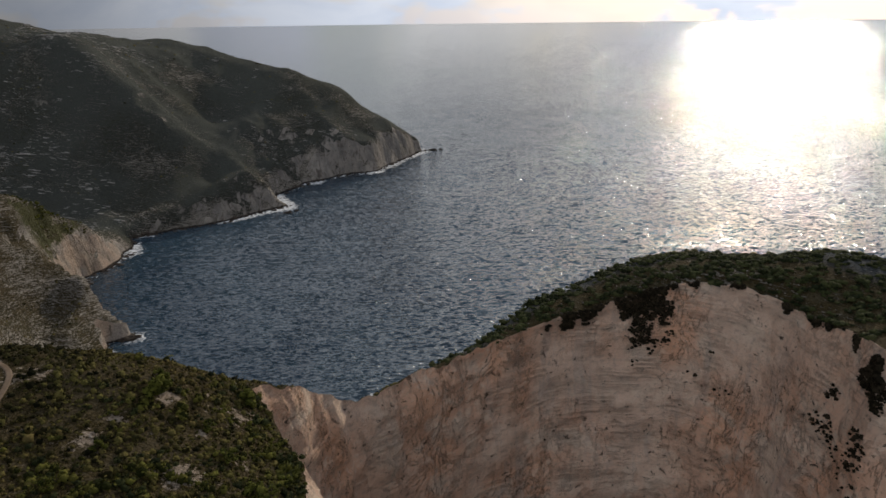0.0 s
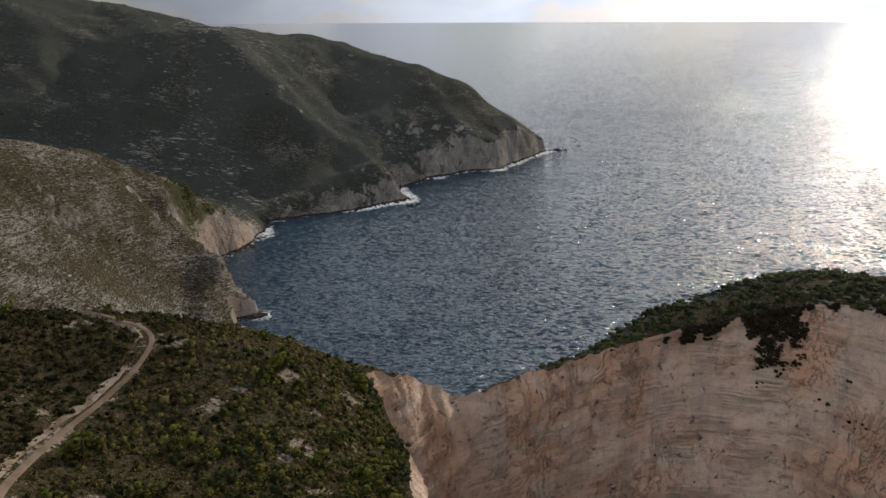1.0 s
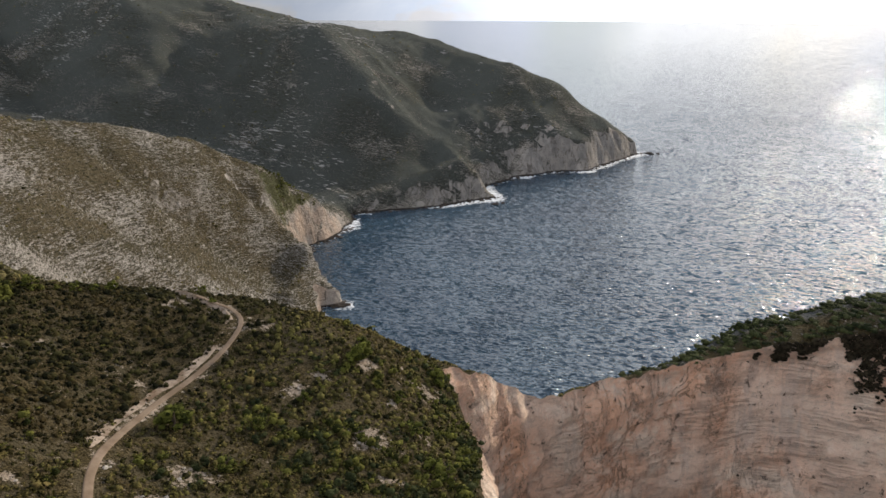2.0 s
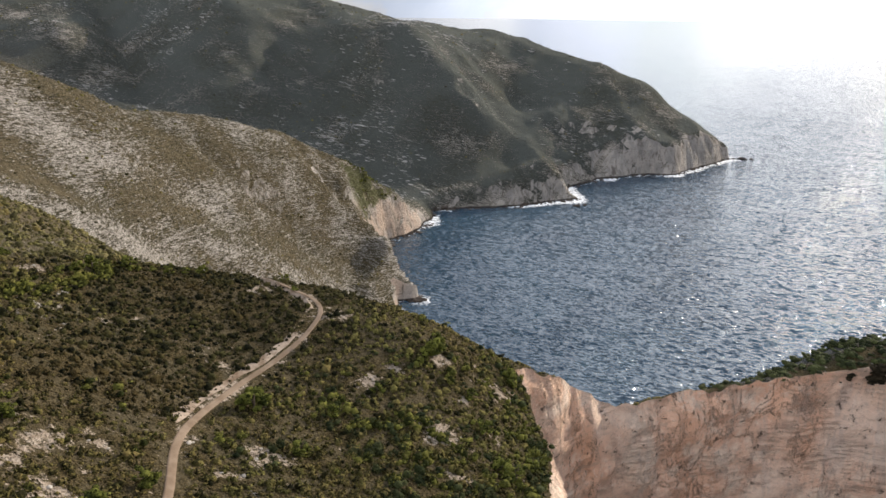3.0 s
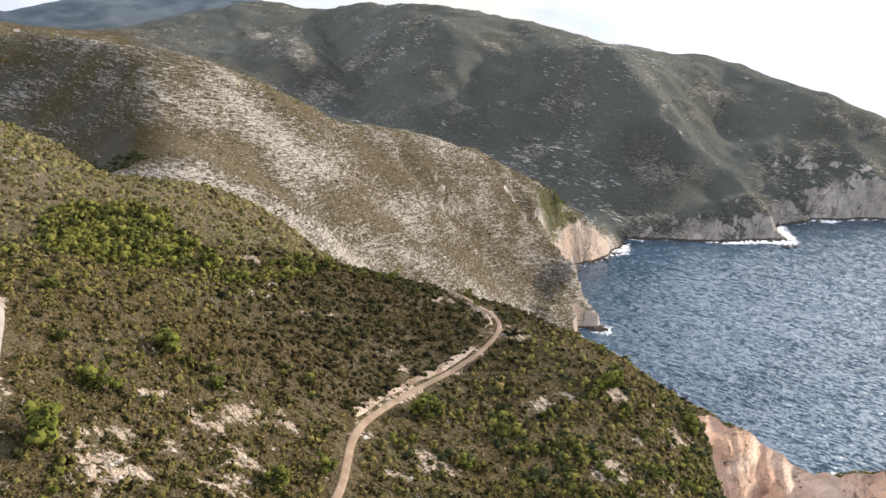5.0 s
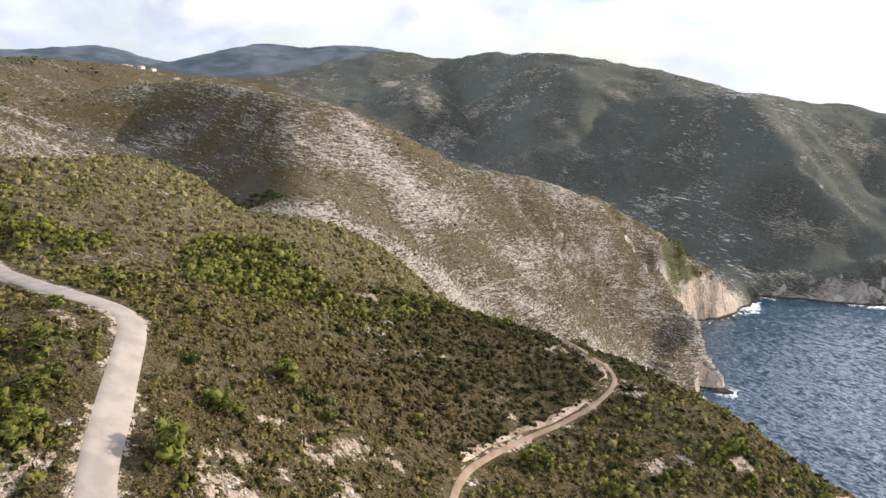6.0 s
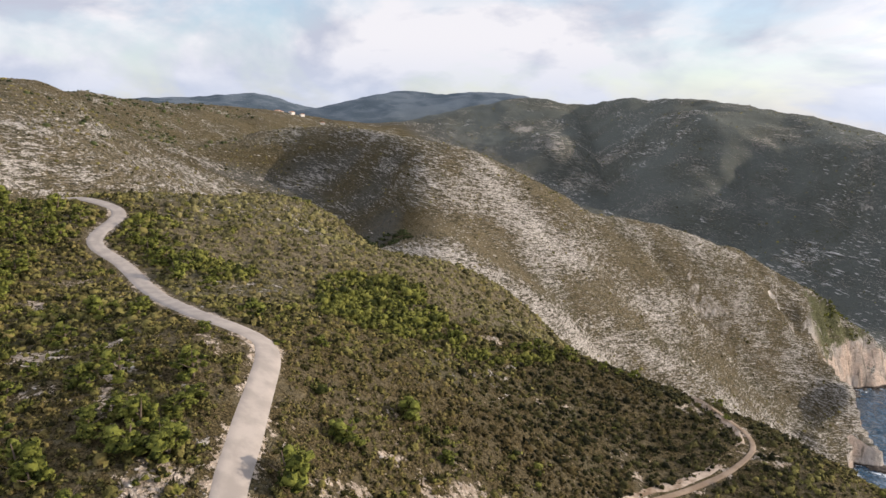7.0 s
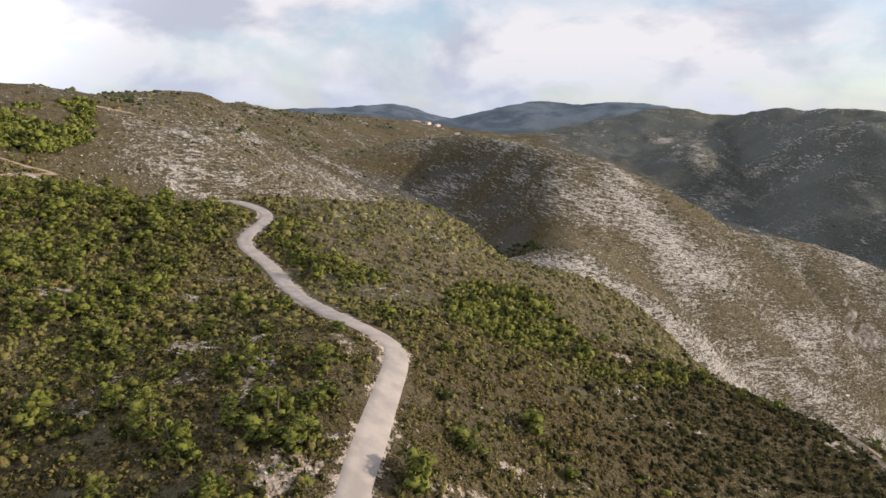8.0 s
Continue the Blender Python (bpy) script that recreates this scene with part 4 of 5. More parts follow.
def clump(seed, leaves=6, leaf=0.22, flat=0.8, lobes=1, sides=6, reach=0.5, core=1.0):
    """One bush about 1 unit in radius: lumpy domes with leaf sprays."""
    rng = np.random.RandomState(seed + 900)
    pieces = []
    for k in range(lobes):
        size = 1.0 if lobes == 1 else rng.uniform(0.5, 0.75)
        off = np.zeros(3) if lobes == 1 else rng.normal(size=3) * (reach, reach, reach * 0.35)
        off[2] = abs(off[2])
        for v, t, s in ((*dome(seed * 11 + k, sides), core), (*sprays(leaves, leaf, seed * 13 + k), 1.0)):
            pieces.append(((v * size * s + off) * (1, 1, flat), t))
    return joined(pieces)


def set_out(name, xyz, sizes, shapes, material, label, category, tall, soft=True):
    """One mesh of many clumps at places xyz, each turned by chance."""
    which, turn = dice.randint(0, len(shapes), len(xyz)), dice.uniform(0, math.tau, len(xyz))
    verts, tris, n = [], [], 0
    for k, (v, t) in enumerate(shapes):
        m = which == k
        c, s = np.cos(turn[m])[:, None], np.sin(turn[m])[:, None]
        p = np.stack([v[None, :, 0] * c - v[None, :, 1] * s, v[None, :, 0] * s + v[None, :, 1] * c, v[None, :, 2] * tall[m][:, None]], -1)
        p = p * sizes[m][:, None, None] + xyz[m][:, None, :]
        verts.append(p.reshape(-1, 3))
        tris.append((t[None] + (np.arange(m.sum()) * len(v))[:, None, None]).reshape(-1, 3) + n)
        n += m.sum() * len(v)
    ob = mesh_of(name, np.concatenate(verts), np.concatenate(tris), material, soft)
    return tagged(ob, label, category, kind="stuff")


def strew(name, places, sizes, shapes, material, label, category, tall=None, soft=True):
    z = height(places[:, 0], places[:, 1])
    if tall is None:
        tall = dice.uniform(0.75, 1.35, len(places))
    return set_out(name, np.column_stack([places, z]), sizes, shapes, material, label, category, tall, soft)


def clear_of_ways(x, y, road=3.1, track=1.9):
    ok = (polyline_distance(x, y, ROAD[::3])[0] > road) & (polyline_distance(x, y, TRACK[::3])[0] > track)
    for lane in LANES:
        ok &= polyline_distance(x, y, lane[::2])[0] > 1.6
    a = np.arctan2(y - COVE[1], x - COVE[0])
    return ok & (np.hypot(x - COVE[0], y - COVE[1]) > rim_radius(a) + 0.8)


def near_slope_places(count, box, seed, keep):
    rng = np.random.RandomState(seed)
    x, y = rng.uniform(box[0], box[1], count), rng.uniform(box[2], box[3], count)
    ok = clear_of_ways(x, y) & (rng.uniform(0, 1, count) < keep(x, y))
    return np.stack([x[ok], y[ok]], -1)


def scrub_share(x, y):
    """How thick the scrub stands."""
    r = np.hypot(x, y)
    share = np.where(r < 165, 1.0, 0.7) * (r > 42) * (1 - 0.88 * smooth(0.25, 0.6, bare_patches(x, y))) * (1 - 0.45 * open_slope(x, y))
    return share * (0.88 + 0.3 * fbm(x, y, 30, 3, 19)) * (1 - smooth(250, 300, r))


def plant_scrub():
    leafy = [clump(100 + k, 14, 0.34, 0.85, 1, 4, 0.5, 0.72) for k in range(12)]
    low = [clump(130 + k, 5, 0.42, 0.85, 1, 4, 0.5, 0.92) for k in range(10)]
    plain = [clump(160 + k, 3, 0.45, 0.85, 1, 4) for k in range(8)]
    places = near_slope_places(138000, (-300, 20, -95, 190), 11, scrub_share)
    r = np.hypot(places[:, 0], places[:, 1])
    sizes = np.clip(dice.gamma(3.6, 0.112, len(places)), 0.16, 1.15) * np.where(r < 165, 1.0, 1.15)
    tall = dice.uniform(0.75, 1.45, len(places))
    # scrub on the shoulder above the track is darker, with shade in its leaf colour
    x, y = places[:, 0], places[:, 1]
    darkened = dice.uniform(0, 1, len(x)) < dark_zone(x, y)
    heath = ~darkened & (dice.uniform(0, 1, len(x)) < 0.85 * open_slope(x, y))
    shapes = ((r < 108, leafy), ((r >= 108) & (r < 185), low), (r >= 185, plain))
    for kind, material, label in ((~darkened & ~heath, SCRUB, "dense low maquis scrub in olive green and russet"), (darkened, DARK_SCRUB, "dark olive scrub above the track, shade in its leaf colour"),
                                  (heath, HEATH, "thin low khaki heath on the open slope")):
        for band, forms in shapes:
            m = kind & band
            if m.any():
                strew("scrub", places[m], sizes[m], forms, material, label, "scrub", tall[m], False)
    # rounder green bushes among it
    bush = [clump(200 + k, 11, 0.26, 0.85, 3, 4, 0.5, 0.8) for k in range(6)]
    share = lambda x, y: smooth(0.05, 0.5, fbm(x, y, 38, 3, 29)) * (1 - 0.25 * open_slope(x, y)) * (np.hypot(x, y) > 45) * (1 - smooth(260, 300, np.hypot(x, y)))
    places = near_slope_places(3600, (-300, 15, -95, 190), 12, share)
    strew("bushes", places, dice.gamma(12, 0.075, len(places)), bush, BUSH, "rounded green mastic bushes on the slope", "bush", None, False)
    share = lambda x, y: smooth(14, 4, y) * (x < -55) * (0.1 + smooth(-0.05, 0.3, fbm(x, y, 14, 3, 161)))
    places = near_slope_places(1100, (-215, -50, -60, 16), 18, share)
    strew("bushes", places, np.clip(dice.gamma(10, 0.115, len(places)), 0.4, 1.35), bush, BUSH, "bright green bushes scattered below the pines", "bush", None, False)
    share = lambda x, y: smooth(-80, -45, x) * smooth(60, 90, y) * smooth(-0.35, 0.3, fbm(x, y, 22, 3, 39))
    places = near_slope_places(2600, (-90, 0, 60, 160), 15, share)
    bright = dice.uniform(0, 1, len(places)) < 0.58
    strew("bushes", places[bright], dice.gamma(12, 0.1, bright.sum()), bush, BUSH, "green mastic bushes thick along the cliff edge", "bush", None, False)
    strew("bushes", places[~bright], dice.gamma(12, 0.1, (~bright).sum()), bush, DARKBUSH, "dark green bushes thick along the cliff edge", "bush", None, False)
    # the seaward brow beyond the cliff
    rng = np.random.RandomState(13)
    x, y = rng.uniform(-20, 215, 5200), rng.uniform(150, 330, 5200)
    ok = clear_of_ways(x, y) & (x * 0.25 + y > 205) & (height(x, y) > 112)
    places = np.stack([x[ok], y[ok]], -1)
    brow = [clump(220 + k, 5, 0.34, 0.8, 3, 4) for k in range(5)]
    strew("bushes", places, np.clip(dice.gamma(9, 0.2, len(places)), 0.8, 2.3), brow, DARKBUSH, "dark green bushes covering the clifftop brow", "bush",
          tall=dice.uniform(0.6, 0.95, len(places)))


def plant_cliff():
    """Bushes that hang from ledges of the cliff, thickest under the brow and where the face turns."""
    rng = np.random.RandomState(17)
    tuft = [clump(240 + k, 7, 0.36, 0.9, 1, 4) for k in range(4)]
    a, drop = np.radians(rng.uniform(22, 150, 26000)), rng.gamma(1.1, 10, 26000)
    rho = rim_radius(a)
    top = height(COVE[0] + rho * np.cos(a), COVE[1] + rho * np.sin(a))
    run, deg = a * 95, np.degrees(a)
    z = top - drop
    thick = fbm(run, z, 11, 5, 83) + 0.55 * np.exp(-((deg - 76) / 9) ** 2) * (drop < 22) + 0.75 * np.exp(-((deg - 30) / 7) ** 2) + 0.6 * (drop < 4 + 11 * fbm(run, run * 0, 7, 4, 87)) * (deg < 90) * smooth(-0.1, 0.3, fbm(run, run * 0, 9, 3, 85)) - 0.5 * (deg > 95)
    ok = (thick > 0.50) & (z > 40)
    r = cliff_radius(a, z, top, rho) - 0.3
    x, y, z = (COVE[0] + r * np.cos(a))[ok], (COVE[1] + r * np.sin(a))[ok], z[ok]
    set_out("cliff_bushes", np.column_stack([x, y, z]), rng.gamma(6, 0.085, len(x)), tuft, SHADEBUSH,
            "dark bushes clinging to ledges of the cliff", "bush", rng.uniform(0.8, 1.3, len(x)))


def plant_far_scrub():
    """Sparse bushes on the rocky hill, the plateau and the headland."""
    rng = np.random.RandomState(14)
    tuft = [clump(300 + k, 2, 0.3, 0.8, 1, 5) for k in range(5)]
    x, y = rng.uniform(-720, -230, 9500), rng.uniform(-90, 700, 9500)
    r = np.hypot(x, y)
    keep = (r > 285) & (shore(x, y) > 14) & (rng.uniform(0, 1, len(x)) < 0.25 + 0.9 * smooth(-0.2, 0.45, fbm(x, y, 70, 4, 43)))
    places = np.stack([x[keep], y[keep]], -1)
    strew("scrub", places, dice.gamma(6, 0.12, len(places)), tuft, SCRUB, "scattered olive scrub over the rocky hillside", "scrub")
    x, y = rng.uniform(-1500, -60, 5000), rng.uniform(640, 1750, 5000)
    keep = (shore(x, y) > 25) & (rng.uniform(0, 1, len(x)) < 0.3 + 0.9 * smooth(-0.2, 0.4, fbm(x, y, 120, 4, 47)))
    places = np.stack([x[keep], y[keep]], -1)
    strew("scrub", places, dice.gamma(6, 0.17, len(places)), tuft, SCRUB, "dark scrub over the far headland", "scrub")
    x, y = rng.uniform(-1250, -420, 8000), rng.uniform(-220, 330, 8000)
    keep = (rng.uniform(0, 1, len(x)) < smooth(-0.1, 0.5, fbm(x, y, 90, 4, 53))) & (y < 0.28 * -x - 40)
    places = np.stack([x[keep], y[keep]], -1)
    strew("scrub", places, dice.gamma(6, 0.24, len(places)), tuft, DARKBUSH, "scattered bushes on the upland behind the slope", "scrub")


def tube(bm, points, radii, sides=7):
    rings = []
    for (x, y, z), r in zip(points, radii):
        rings.append([bm.verts.new((x + r * math.cos(math.tau * k / sides), y + r * math.sin(math.tau * k / sides), z)) for k in range(sides)])
    for a, b in zip(rings, rings[1:]):
        for k in range(sides):
            bm.faces.new((a[k], a[(k + 1) % sides], b[(k + 1) % sides], b[k]))
    bm.faces.new(rings[-1])


def build_pine(seed):
    """A low wind-shaped pine about 1 unit wide: trunk with limbs, and a crown of needle sprays."""
    rng = random.Random(seed)
    tree = new("pine_tree")
    bm = bmesh.new()
    lean = (rng.uniform(-0.15, 0.15), rng.uniform(-0.15, 0.15))
    tube(bm, [(0, 0, -0.3), (lean[0] * 0.3, lean[1] * 0.3, 0.4), (lean[0], lean[1], 1.0), (lean[0] * 1.6, lean[1] * 1.6, 1.6)],
         [0.08, 0.065, 0.045, 0.015])
    for k in range(5):
        a, up = rng.uniform(0, math.tau), rng.uniform(0.35, 1.1)
        x, y = lean[0] * up, lean[1] * up
        tube(bm, [(x, y, up), (x + 0.4 * math.cos(a), y + 0.4 * math.sin(a), up + 0.2), (x + 0.8 * math.cos(a), y + 0.8 * math.sin(a), up + 0.5)],
             [0.045, 0.03, 0.01], 5)
    part("trunk", bm, BARK, tree)
    pieces = []
    for k in range(rng.randint(15, 19)):
        a, out, up = rng.uniform(0, math.tau), rng.uniform(0.1, 0.85), rng.uniform(0.08, 1.45)
        out *= 1.0 - 0.35 * max(0, up - 0.8)
        size = rng.uniform(0.20, 0.36)
        for v, t in (dome(seed * 60 + k, 5, 2, 0.38, -0.35), sprays(15, 0.40, seed * 70 + k)):
            pieces.append((v * size * (1, 1, 0.72) + (math.cos(a) * out, math.sin(a) * out, up), t))
    crown = mesh_of("crown", *joined(pieces), PINE)
    crown.parent = tree
    tagged(tree, "low wind-shaped green pine standing in the scrub", "tree", "pines on the slope")
    return tree


FOREST = [(-219, -60), (-291, -42), (-209.6, -11), (-199.3, 4), (-181.3, -3), (-158.1, -11), (-125, -12), (-108.2, -15), (-103.6, -22.1), (-108.4, -34.1)]
KNOLL = [(-300, -92), (-402, -63), (-336, -56), (-299, -60), (-271, -74), (-268, -90)]
GULLY = [(-152, 50), (-168, 72), (-155, 77), (-141, 73), (-127, 75), (-121, 68), (-120, 58), (-121, 47), (-126, 41)]
# RAVINE bushes are added so their dark leaves deepen the gully's shade
RAVINE = [(-408, 158), (-396, 172), (-380, 184), (-368, 182), (-372, 168), (-390, 150)]
POINT = [(-404, 620), (-398, 690), (-386, 704), (-377, 692), (-377, 655), (-386, 620)]
SHELF = [(-121, 60), (-115, 62), (-118, 84), (-120, 94), (-123, 104), (-128, 102), (-124.5, 92), (-122.5, 78)]
ROADSIDE = [(-203, 16), (-193, 25), (-171, 22), (-155, 37), (-148, 31), (-158, 20), (-171, 13.5), (-189, 9.5)]
BROW = [(-124, 86), (-124, 90), (-124, 95), (-123, 102), (-122, 107), (-119, 109), (-117, 112), (-115, 115), (-294, 359), (-104, 131), (-94, 122)]
VERGE = [(-191.1, 14.9), (-177.7, 20.8), (-151.2, 28.8), (-139.6, 22.6), (-153.4, 17.2), (-172.7, 11)]
LONE = [
    (-104.4, 17.2), (-100.8, 15.8), (-81.2, -9.7), (-79.2, 9.8), (-80, 28.5), (-88.3, 42.6), (-77.6, 3.8), (-71.6, 6.9), (-71.2, -5.8), (-89.3, -0.9), (-88, 3.7), (-104, -16),
    (-121.3, -15), (-78.1, 0), (-67.5, 18.7), (-81.2, 45.7), (-151, 27.7), (-133.5, 81.5), (-126, 94.8), (-122.5, 70.6), (-71.4, 79.7), (-58.4, 75.1), (-63.3, 49.9), (-59.3, 99.9),
    (-56.9, 121.7), (-61, 88.1), (-43, 133), (-30, 107.2), (-30, 97), (-46.1, 115.2), (-40.1, 107.3), (-33, 98.1), (-87.7, 43.3), (-61.4, 40.9), (-79.2, 29.7), (-80.8, 45),
    (-66.7, 16.4), (-100.9, 33.3), (-112.3, 25.3), (-55.9, 117.8),
]
LEFT_OF_ROAD = [
    (-86.5, 0.5), (-86.2, 12), (-77.3, 8.5), (-79.4, 10), (-69.8, 6), (-75.5, 4.9), (-73.3, 1.8), (-71.5, 3.3), (-72.2, 8), (-118.4, 8.5), (-127.1, 5.2),
    (-122.9, 2.7), (-124.7, 9.5), (-76.4, -8.5), (-75.6, 0), (-70.5, 7), (-71.2, 4), (-69.9, -5.1), (-79.6, 2.6), (-88.8, -0.5), (-114.5, -13.3), (-101.9, -14.5),
    (-94.4, -15.3), (-83.6, -21.3), (-81.3, 12), (-68, -12), (-92, 8), (-97, 2), (-90, -8), (-84, -14), (-106, 6), (-112, -2), (-65, -2), (-96, -6),
]


def plant_pines():
    kinds = [build_pine(k) for k in range(1, 7)]
    rng = random.Random(8)
    spots = [(x, y, rng.uniform(1.15, 1.75)) for x, y in LONE if clear_of_ways(np.array([x]), np.array([y]), 4.4, 2.4)[0]] + [
        (x, y, rng.uniform(0.95, 1.55)) for x, y in LEFT_OF_ROAD if clear_of_ways(np.array([x]), np.array([y]), 4.2, 2.4)[0]] + [(x, y, rng.uniform(0.8, 1.3)) for x, y in BROW]
    for ring, count, low, high, gap in ((FOREST, 225, 1.0, 2.0, 2.1), (VERGE, 16, 1.0, 1.7, 2.0)):
        xs, ys = [p[0] for p in ring], [p[1] for p in ring]
        made = tries = 0
        while made < count and tries < 6000:
            tries += 1
            x, y = rng.uniform(min(xs), max(xs)), rng.uniform(min(ys), max(ys))
            if not inside(np.array([x]), np.array([y]), ring)[0] or not clear_of_ways(np.array([x]), np.array([y]), 3.6, 2.2)[0]:
                continue
            if any((x - a) ** 2 + (y - b) ** 2 < gap * gap for a, b, _ in spots):
                continue
            spots.append((x, y, rng.uniform(low, high)))
            made += 1
    z = height([s[0] for s in spots], [s[1] for s in spots])
    for k, ((x, y, size), base) in enumerate(zip(spots, z)):
        m = pose(x, y, base, 0, 0, rng.uniform(0, 360)) @ Matrix.Diagonal((size, size, size * rng.uniform(0.8, 1.1), 1))
        if k < len(kinds):
            kinds[k].matrix_basis = m
        else:
            copy_thing(kinds[k % len(kinds)], m)


def plant_thickets():
    """Bushy growth too thick to tell one plant from the next."""
    rng = np.random.RandomState(19)
    shapes = [clump(320 + k, 9, 0.3, 0.95, 4, 4, 0.55, 0.85) for k in range(6)]
    for ring, count, size, material, label in ((GULLY, 300, 0.115, BUSH, "bright green thicket of mastic in the hollow"),
                                               (RAVINE, 90, 0.11, DARKBUSH, "dark bushes added to deepen the ravine's shade"),
                                               (POINT, 110, 0.13, BUSH, "green thicket on the point above the sea cliff"),
                                               (SHELF, 75, 0.085, BUSH, "row of green bushes along the shelf"),
                                               (ROADSIDE, 120, 0.10, BUSH, "green mastic thicket beside the road"),
                                               (KNOLL, 420, 0.17, PINE, "green pine thicket on the knoll above the slope")):
        x = rng.uniform(min(p[0] for p in ring), max(p[0] for p in ring), count * 12)
        y = rng.uniform(min(p[1] for p in ring), max(p[1] for p in ring), count * 12)
        keep = inside(x, y, ring) & clear_of_ways(x, y, 3.6, 2.2) & (fbm(x, y, 18, 3, 151) > -0.25)
        places = np.stack([x[keep], y[keep]], -1)[:count]
        strew("thicket", places, rng.gamma(12, size, len(places)), shapes, material, label, "thicket", None, False)


plant_thickets()
plant_scrub()
plant_cliff()
plant_far_scrub()
plant_pines()


# ---- loose rock ----
def boulder(seed, flat=0.5, cuts=1):
    """Corners of a broken stone about 1 unit across, as triangles."""
    rng = random.Random(seed)
    bm = bmesh.new()
    bmesh.ops.create_icosphere(bm, subdivisions=cuts, radius=0.5)
    for v in bm.verts:
        v.co *= rng.uniform(0.7, 1.15)
        v.co.z *= flat
        v.co.x = math.copysign(min(abs(v.co.x), 0.42), v.co.x)
    tris = np.array([[tuple(v.co) for v in f.verts] for f in bm.faces])
    bm.free()
    return tris


DIP = (0.13, 0.15)


def strew_rocks(name, places, sizes, shapes, material, label, seed, sink=0.25, contour=0.0, base=None):
    rng = np.random.RandomState(seed)
    z = height(places[:, 0], places[:, 1])
    which, turn = rng.randint(0, len(shapes), len(places)), rng.uniform(0, math.tau, len(places))
    if base is not None:
        z = base
    if contour:  # beds break along the contour
        x, y = places[:, 0], places[:, 1]
        slope_x, slope_y = height(x + 3, y, False) - height(x - 3, y, False), height(x, y + 3, False) - height(x, y - 3, False)
        slope_x, slope_y = slope_x + 6 * DIP[0], slope_y + 6 * DIP[1]  # the beds dip towards the sea
        turn = np.arctan2(slope_x, -slope_y) + rng.normal(size=len(x)) * 0.3
    out = []
    for k, shape in enumerate(shapes):
        m = which == k
        shape = shape * (1 + contour, 1, 1)
        c, s = np.cos(turn[m])[:, None, None], np.sin(turn[m])[:, None, None]
        p = np.stack([shape[None, ..., 0] * c - shape[None, ..., 1] * s, shape[None, ..., 0] * s + shape[None, ..., 1] * c,
                      np.broadcast_to(shape[None, ..., 2], (m.sum(), *shape.shape[:2]))], -1) * sizes[m][:, None, None, None]
        if contour:
            p[..., 2] -= DIP[0] * p[..., 0] + DIP[1] * p[..., 1]
        out.append((p + np.stack([places[m, 0], places[m, 1], z[m] + sink * 0.2 * sizes[m]], -1)[:, None, None, :]).reshape(-1, 3))
    verts = np.concatenate(out)
    ob = mesh_of(name, verts, np.arange(len(verts)).reshape(-1, 3), material)
    return tagged(ob, label, "rocks", kind="stuff")


def along(line, count, low, high, seed):
    """Places beside a line, low to high metres off it on either side."""
    rng = np.random.RandomState(seed)
    way = np.gradient(line, axis=0)
    side = np.stack([-way[:, 1], way[:, 0]], -1) / np.linalg.norm(way, axis=1)[:, None]
    k = rng.randint(0, len(line), count)
    off = rng.uniform(low, high, count) * rng.choice([-1, 1], count)
    return line[k] + side[k] * off[:, None] + rng.normal(size=(count, 2)) * 0.3


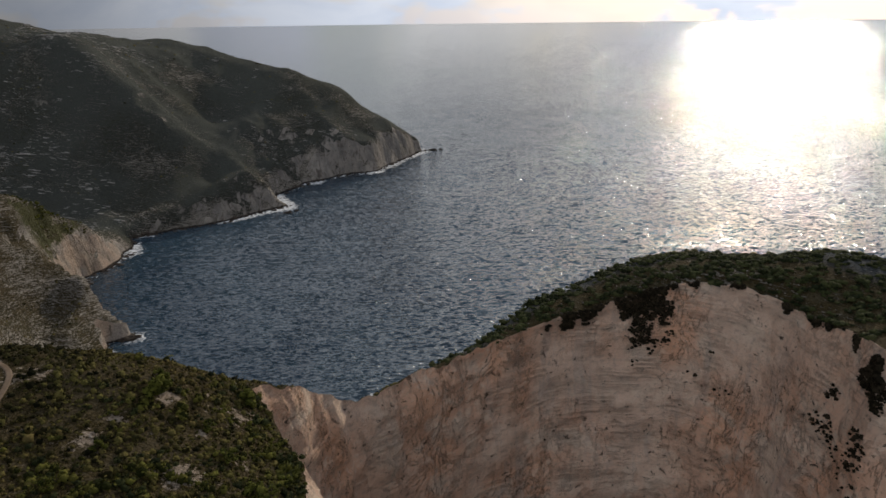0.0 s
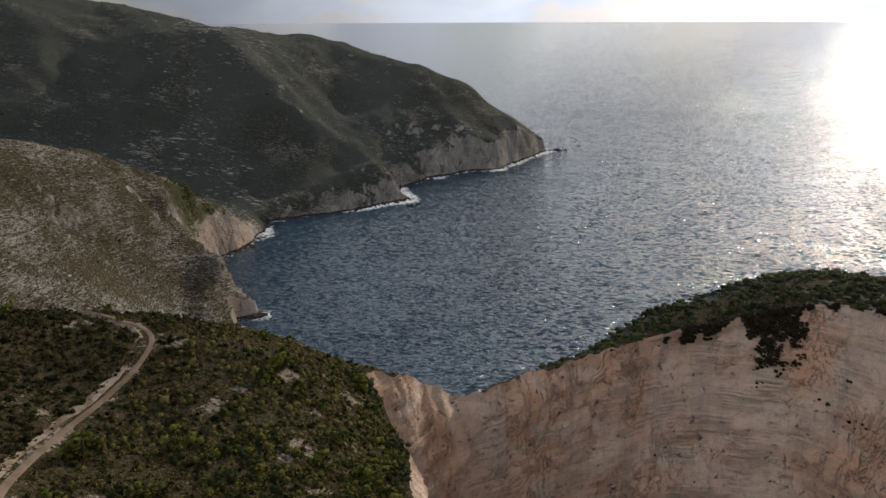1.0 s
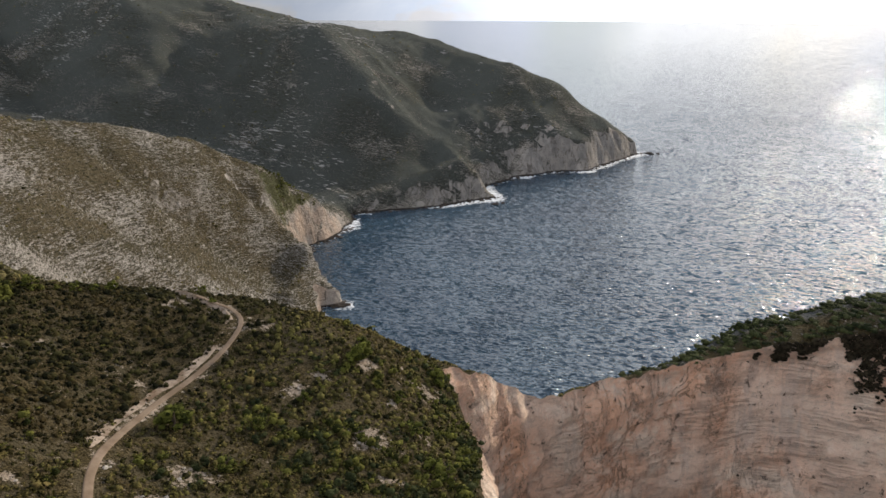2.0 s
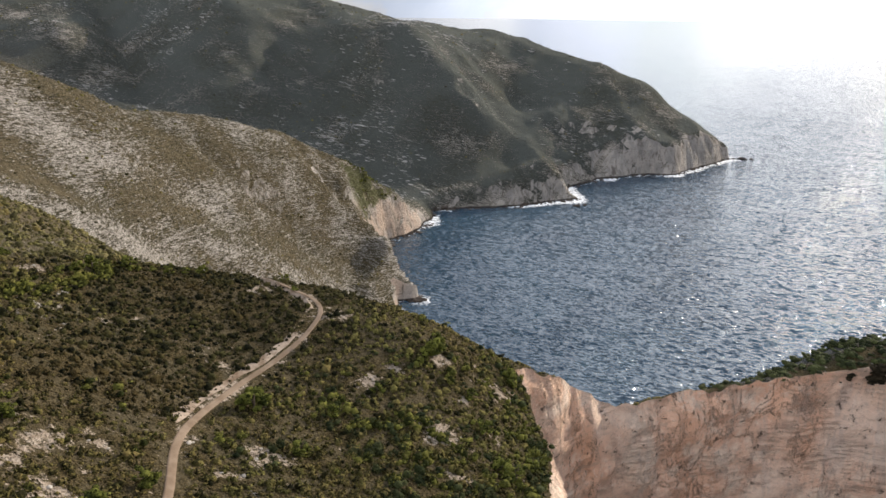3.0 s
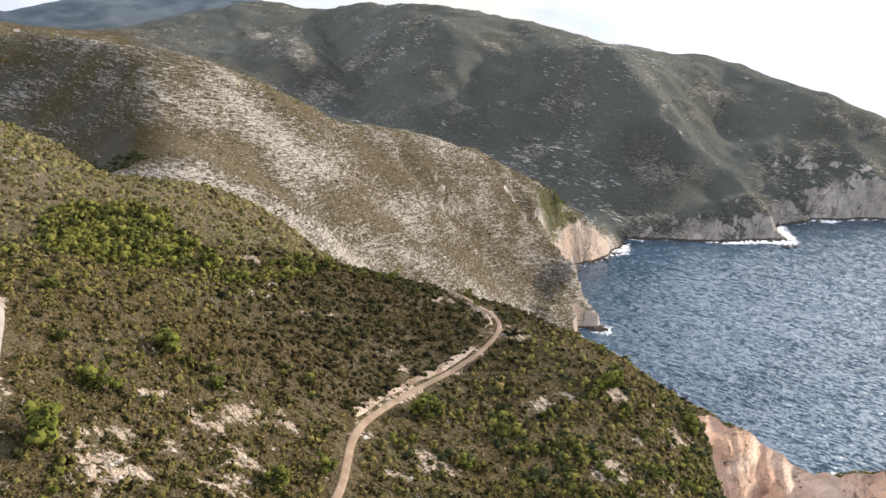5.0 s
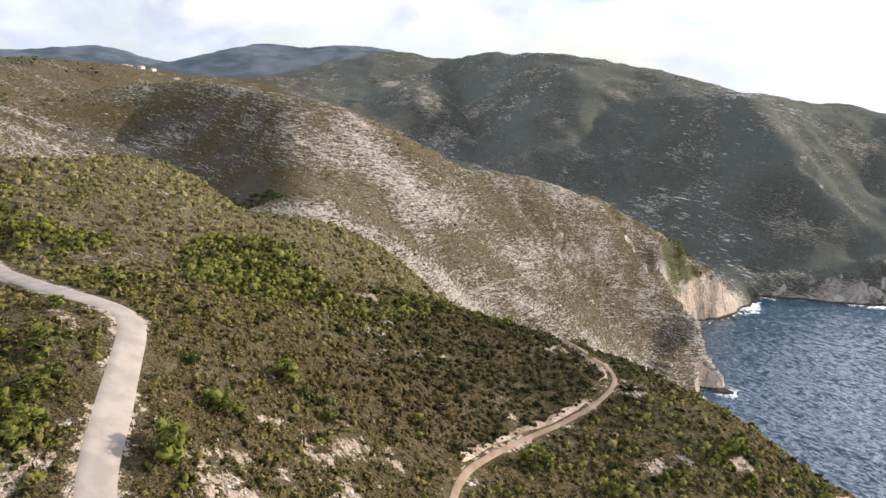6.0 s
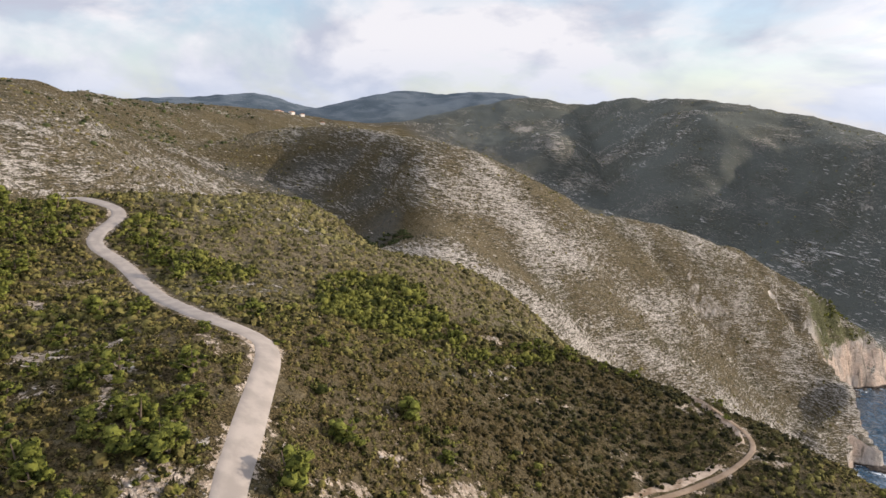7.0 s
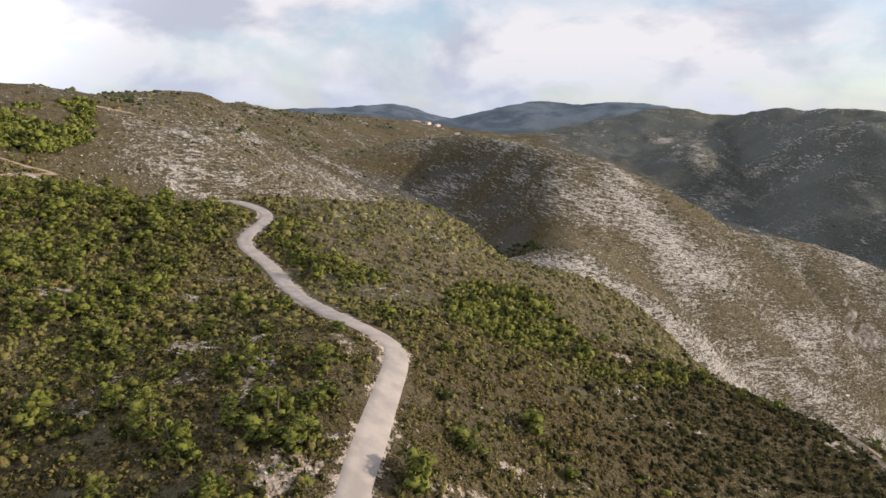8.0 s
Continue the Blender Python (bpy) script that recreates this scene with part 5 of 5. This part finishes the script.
def lay_rocks():
    rng = np.random.RandomState(31)
    stones = [boulder(k, 0.55, 1) for k in range(5)]
    chips = [boulder(10 + k, 0.5, 1) for k in range(4)]
    verge = np.concatenate([along(ROAD[10:], 620, 2.2, 3.4, 32), along(TRACK[6:], 420, 0.8, 2.0, 33)])
    verge = verge[fbm(verge[:, 0], verge[:, 1], 11, 3, 131) > 0.34]
    strew_rocks("roadside_stones", verge, rng.gamma(1.6, 0.13, len(verge)), chips, LIME, "pale broken stones along the road and track", 34)
    x, y = rng.uniform(-280, 10, 16000), rng.uniform(-90, 180, 16000)
    ok = (bare_patches(x, y) > 0.45) & clear_of_ways(x, y, 2.8, 1.6) & (np.hypot(x, y) > 45)
    places = np.stack([x[ok], y[ok]], -1)[:3200]
    strew_rocks("rubble", places, rng.gamma(1.8, 0.2, len(places)), stones, LIME, "pale limestone rubble in gaps of the scrub", 35)
    # ledges and blocks over the rocky hill
    x, y = rng.uniform(-700, -230, 90000), rng.uniform(-60, 680, 90000)
    rocks = np.concatenate([np.full(len(line), v) for line, v in zip(LAND, ROCKY)])
    ok = (np.hypot(x, y) > 285) & (shore(x, y) > 12)
    x, y = x[ok], y[ok]
    ok = rng.uniform(0, 1, len(x)) < smooth(0.25, 0.75, spread(x, y, rocks) + 0.45 * fbm(x, y, 60, 4, 61)) * 0.75
    places = np.stack([x[ok], y[ok]], -1)
    slabs = [boulder(20 + k, 0.55, 1) for k in range(4)]
    strew_rocks("limestone_blocks", places[:15000], rng.gamma(2.6, 0.15, len(places[:15000])), slabs, LIME, "pale limestone ledges and blocks on the hillside", 36,
                contour=1.3)
    # crags along the far headland
    x, y = rng.uniform(-1350, -60, 60000), rng.uniform(700, 1500, 60000)
    ok = (shore(x, y) > 12) & (fbm(x, y, 90, 4, 67) + 0.8 * fbm(x, y, 20, 2, 68) > 0.38)
    places = np.stack([x[ok], y[ok]], -1)[:5200]
    strew_rocks("limestone_blocks", places, rng.gamma(3, 0.40, len(places)), slabs, GREY, "grey limestone ledges on the far headland", 37, contour=3.4)
    # broken rock at the waterline
    line = curve_through(COAST[6:31], 5.0)
    k = rng.randint(0, len(line), 2600)
    places = line[k] + rng.normal(size=(2600, 2)) * 6
    depth = shore(places[:, 0], places[:, 1])
    ok = (depth > -9) & (depth < 7)
    places, depth = places[ok], depth[ok]
    strew_rocks("shore_rocks", places, rng.gamma(3, 1.1, len(places)), stones, WET, "dark wet rocks broken along the waterline", 38, base=np.clip(depth * 0.4, -0.8, 2.0))


lay_rocks()


# ---- the cut bank above the track ----
def build_bank():
    """A low face of pale broken earth on the uphill side of the track."""
    line = TRACK[34:-6]
    way = np.gradient(line, axis=0)
    side = np.stack([-way[:, 1], way[:, 0]], -1) / np.linalg.norm(way, axis=1)[:, None]
    run = np.arange(len(line)) * 2.0
    tall = np.clip(-0.1 + 2.2 * fbm(run, run * 0, 13, 4, 101), 0.0, 1.1) * smooth(0, 8, run) * (1 - smooth(run[-1] - 8, run[-1], run))
    rows = []
    for out, up in ((1.3, -0.4), (1.45, 0.35), (1.6, 0.8), (1.9, 1.0), (2.4, 0.7), (3.0, -0.6)):
        jag = 0.7 * fbm(run, run * 0 + out * 9, 6, 3, 103)
        p = line + side * (out + jag)[:, None]
        rows.append(np.stack([p[:, 0], p[:, 1], height(p[:, 0], p[:, 1]) + tall * (up + jag * 0.8)], -1))
    ob = mesh_of("track_bank", np.stack(rows, 1).reshape(-1, 3), grid_faces(len(line), len(rows))[:, ::-1], BANK)
    tagged(ob, "low cut bank of pale broken earth beside the track", "bank", kind="structure")


# ---- the village on the upland ----
def build_house(x, y, turn, wide, deep, tall, roof_rise):
    house = new("house")
    house.matrix_basis = pose(x, y, float(height(x, y)) - 0.3, 0, 0, turn)
    bm = bmesh.new()
    bmesh.ops.create_cube(bm, size=1, matrix=Matrix.Translation((0, 0, tall / 2)) @ Matrix.Diagonal((wide, deep, tall, 1)))
    part("wall", bm, PLASTER, house)
    bm = bmesh.new()
    w, d, e = wide / 2 + 0.4, deep / 2 + 0.4, 0.18
    low = [bm.verts.new(c) for c in ((-w, -d, tall), (w, -d, tall), (w, d, tall), (-w, d, tall))]
    eave = [bm.verts.new(c) for c in ((-w, -d, tall + e), (w, -d, tall + e), (w, d, tall + e), (-w, d, tall + e))]
    ridge = [bm.verts.new(c) for c in ((-w * 0.7, 0, tall + roof_rise), (w * 0.7, 0, tall + roof_rise))]
    bm.faces.new(low[::-1])
    for k in range(4):
        bm.faces.new((low[k], low[(k + 1) % 4], eave[(k + 1) % 4], eave[k]))
    bm.faces.new((eave[0], eave[1], ridge[1], ridge[0]))
    bm.faces.new((eave[2], eave[3], ridge[0], ridge[1]))
    bm.faces.new((eave[1], eave[2], ridge[1]))
    bm.faces.new((eave[3], eave[0], ridge[0]))
    part("roof", bm, TILE, house, "red clay tile roof")
    for k in range(3):
        bm = bmesh.new()
        at = Matrix.Translation(((k - 1) * wide * 0.3, -deep / 2 - 0.02, tall * 0.55)) @ Matrix.Diagonal((1.1, 0.12, 1.3, 1))
        bmesh.ops.create_cube(bm, size=1, matrix=at)
        part("window", bm, GLASS, house, "dark window")
    tagged(house, "small white plastered house with a tiled roof", "house", "village on the upland")


def build_village():
    rng = random.Random(21)
    for az in (78.2, 77.9, 76.0, 75.6, 75.3, 74.9, 74.6, 74.2, 73.8, 73.0, 71.4):
        d = 1300 + rng.uniform(-25, 25)
        x, y = -math.sin(radians(az)) * d, math.cos(radians(az)) * d
        build_house(x, y, rng.uniform(-30, 60), rng.uniform(7, 12), rng.uniform(6, 8), rng.uniform(2.8, 4.2), rng.uniform(1.0, 1.7))


# ---- rocks that stand out of the sea ----
def build_skerry(x, y, wide, deep, tall, turn, seed, label):
    bm = bmesh.new()
    bmesh.ops.create_icosphere(bm, subdivisions=4, radius=1.0)
    for v in bm.verts:
        n = noise.fractal(v.co * 1.7 + Vector((seed * 7.1, 0, 0)), 0.9, 2.0, 5)
        v.co *= 0.8 + 0.38 * n
        v.co.z = max(v.co.z, -0.4)
    me = bpy.data.meshes.new("sea_rock")
    bm.to_mesh(me)
    bm.free()
    me.materials.append(WET)
    ob = new("sea_rock", me)
    ob.matrix_basis = pose(x, y, float(sea_level(x, y)), 0, 0, turn) @ Matrix.Diagonal((wide, deep, tall, 1))
    tagged(ob, label, "rock", "rocks in the sea")


build_bank()
build_village()
build_skerry(-24, 1364, 9, 6, 4, 20, 1, "dark wet rock just off the headland's tip")
build_skerry(-8, 1372, 5, 4, 2.2, 60, 2, "small dark wet rock off the headland's tip")
build_skerry(-214, 908, 6, 5, 2.6, 35, 3, "dark wet rock awash in the surf")
build_skerry(-205, 918, 4, 3, 1.6, 80, 4, "small dark rock awash in the surf")
build_skerry(-262, 520, 9, 5, 3.0, 30, 5, "dark low rock point with surf around it")
build_skerry(-948, 3160, 130, 40, 16, -12, 6, "low distant islet on the open sea")
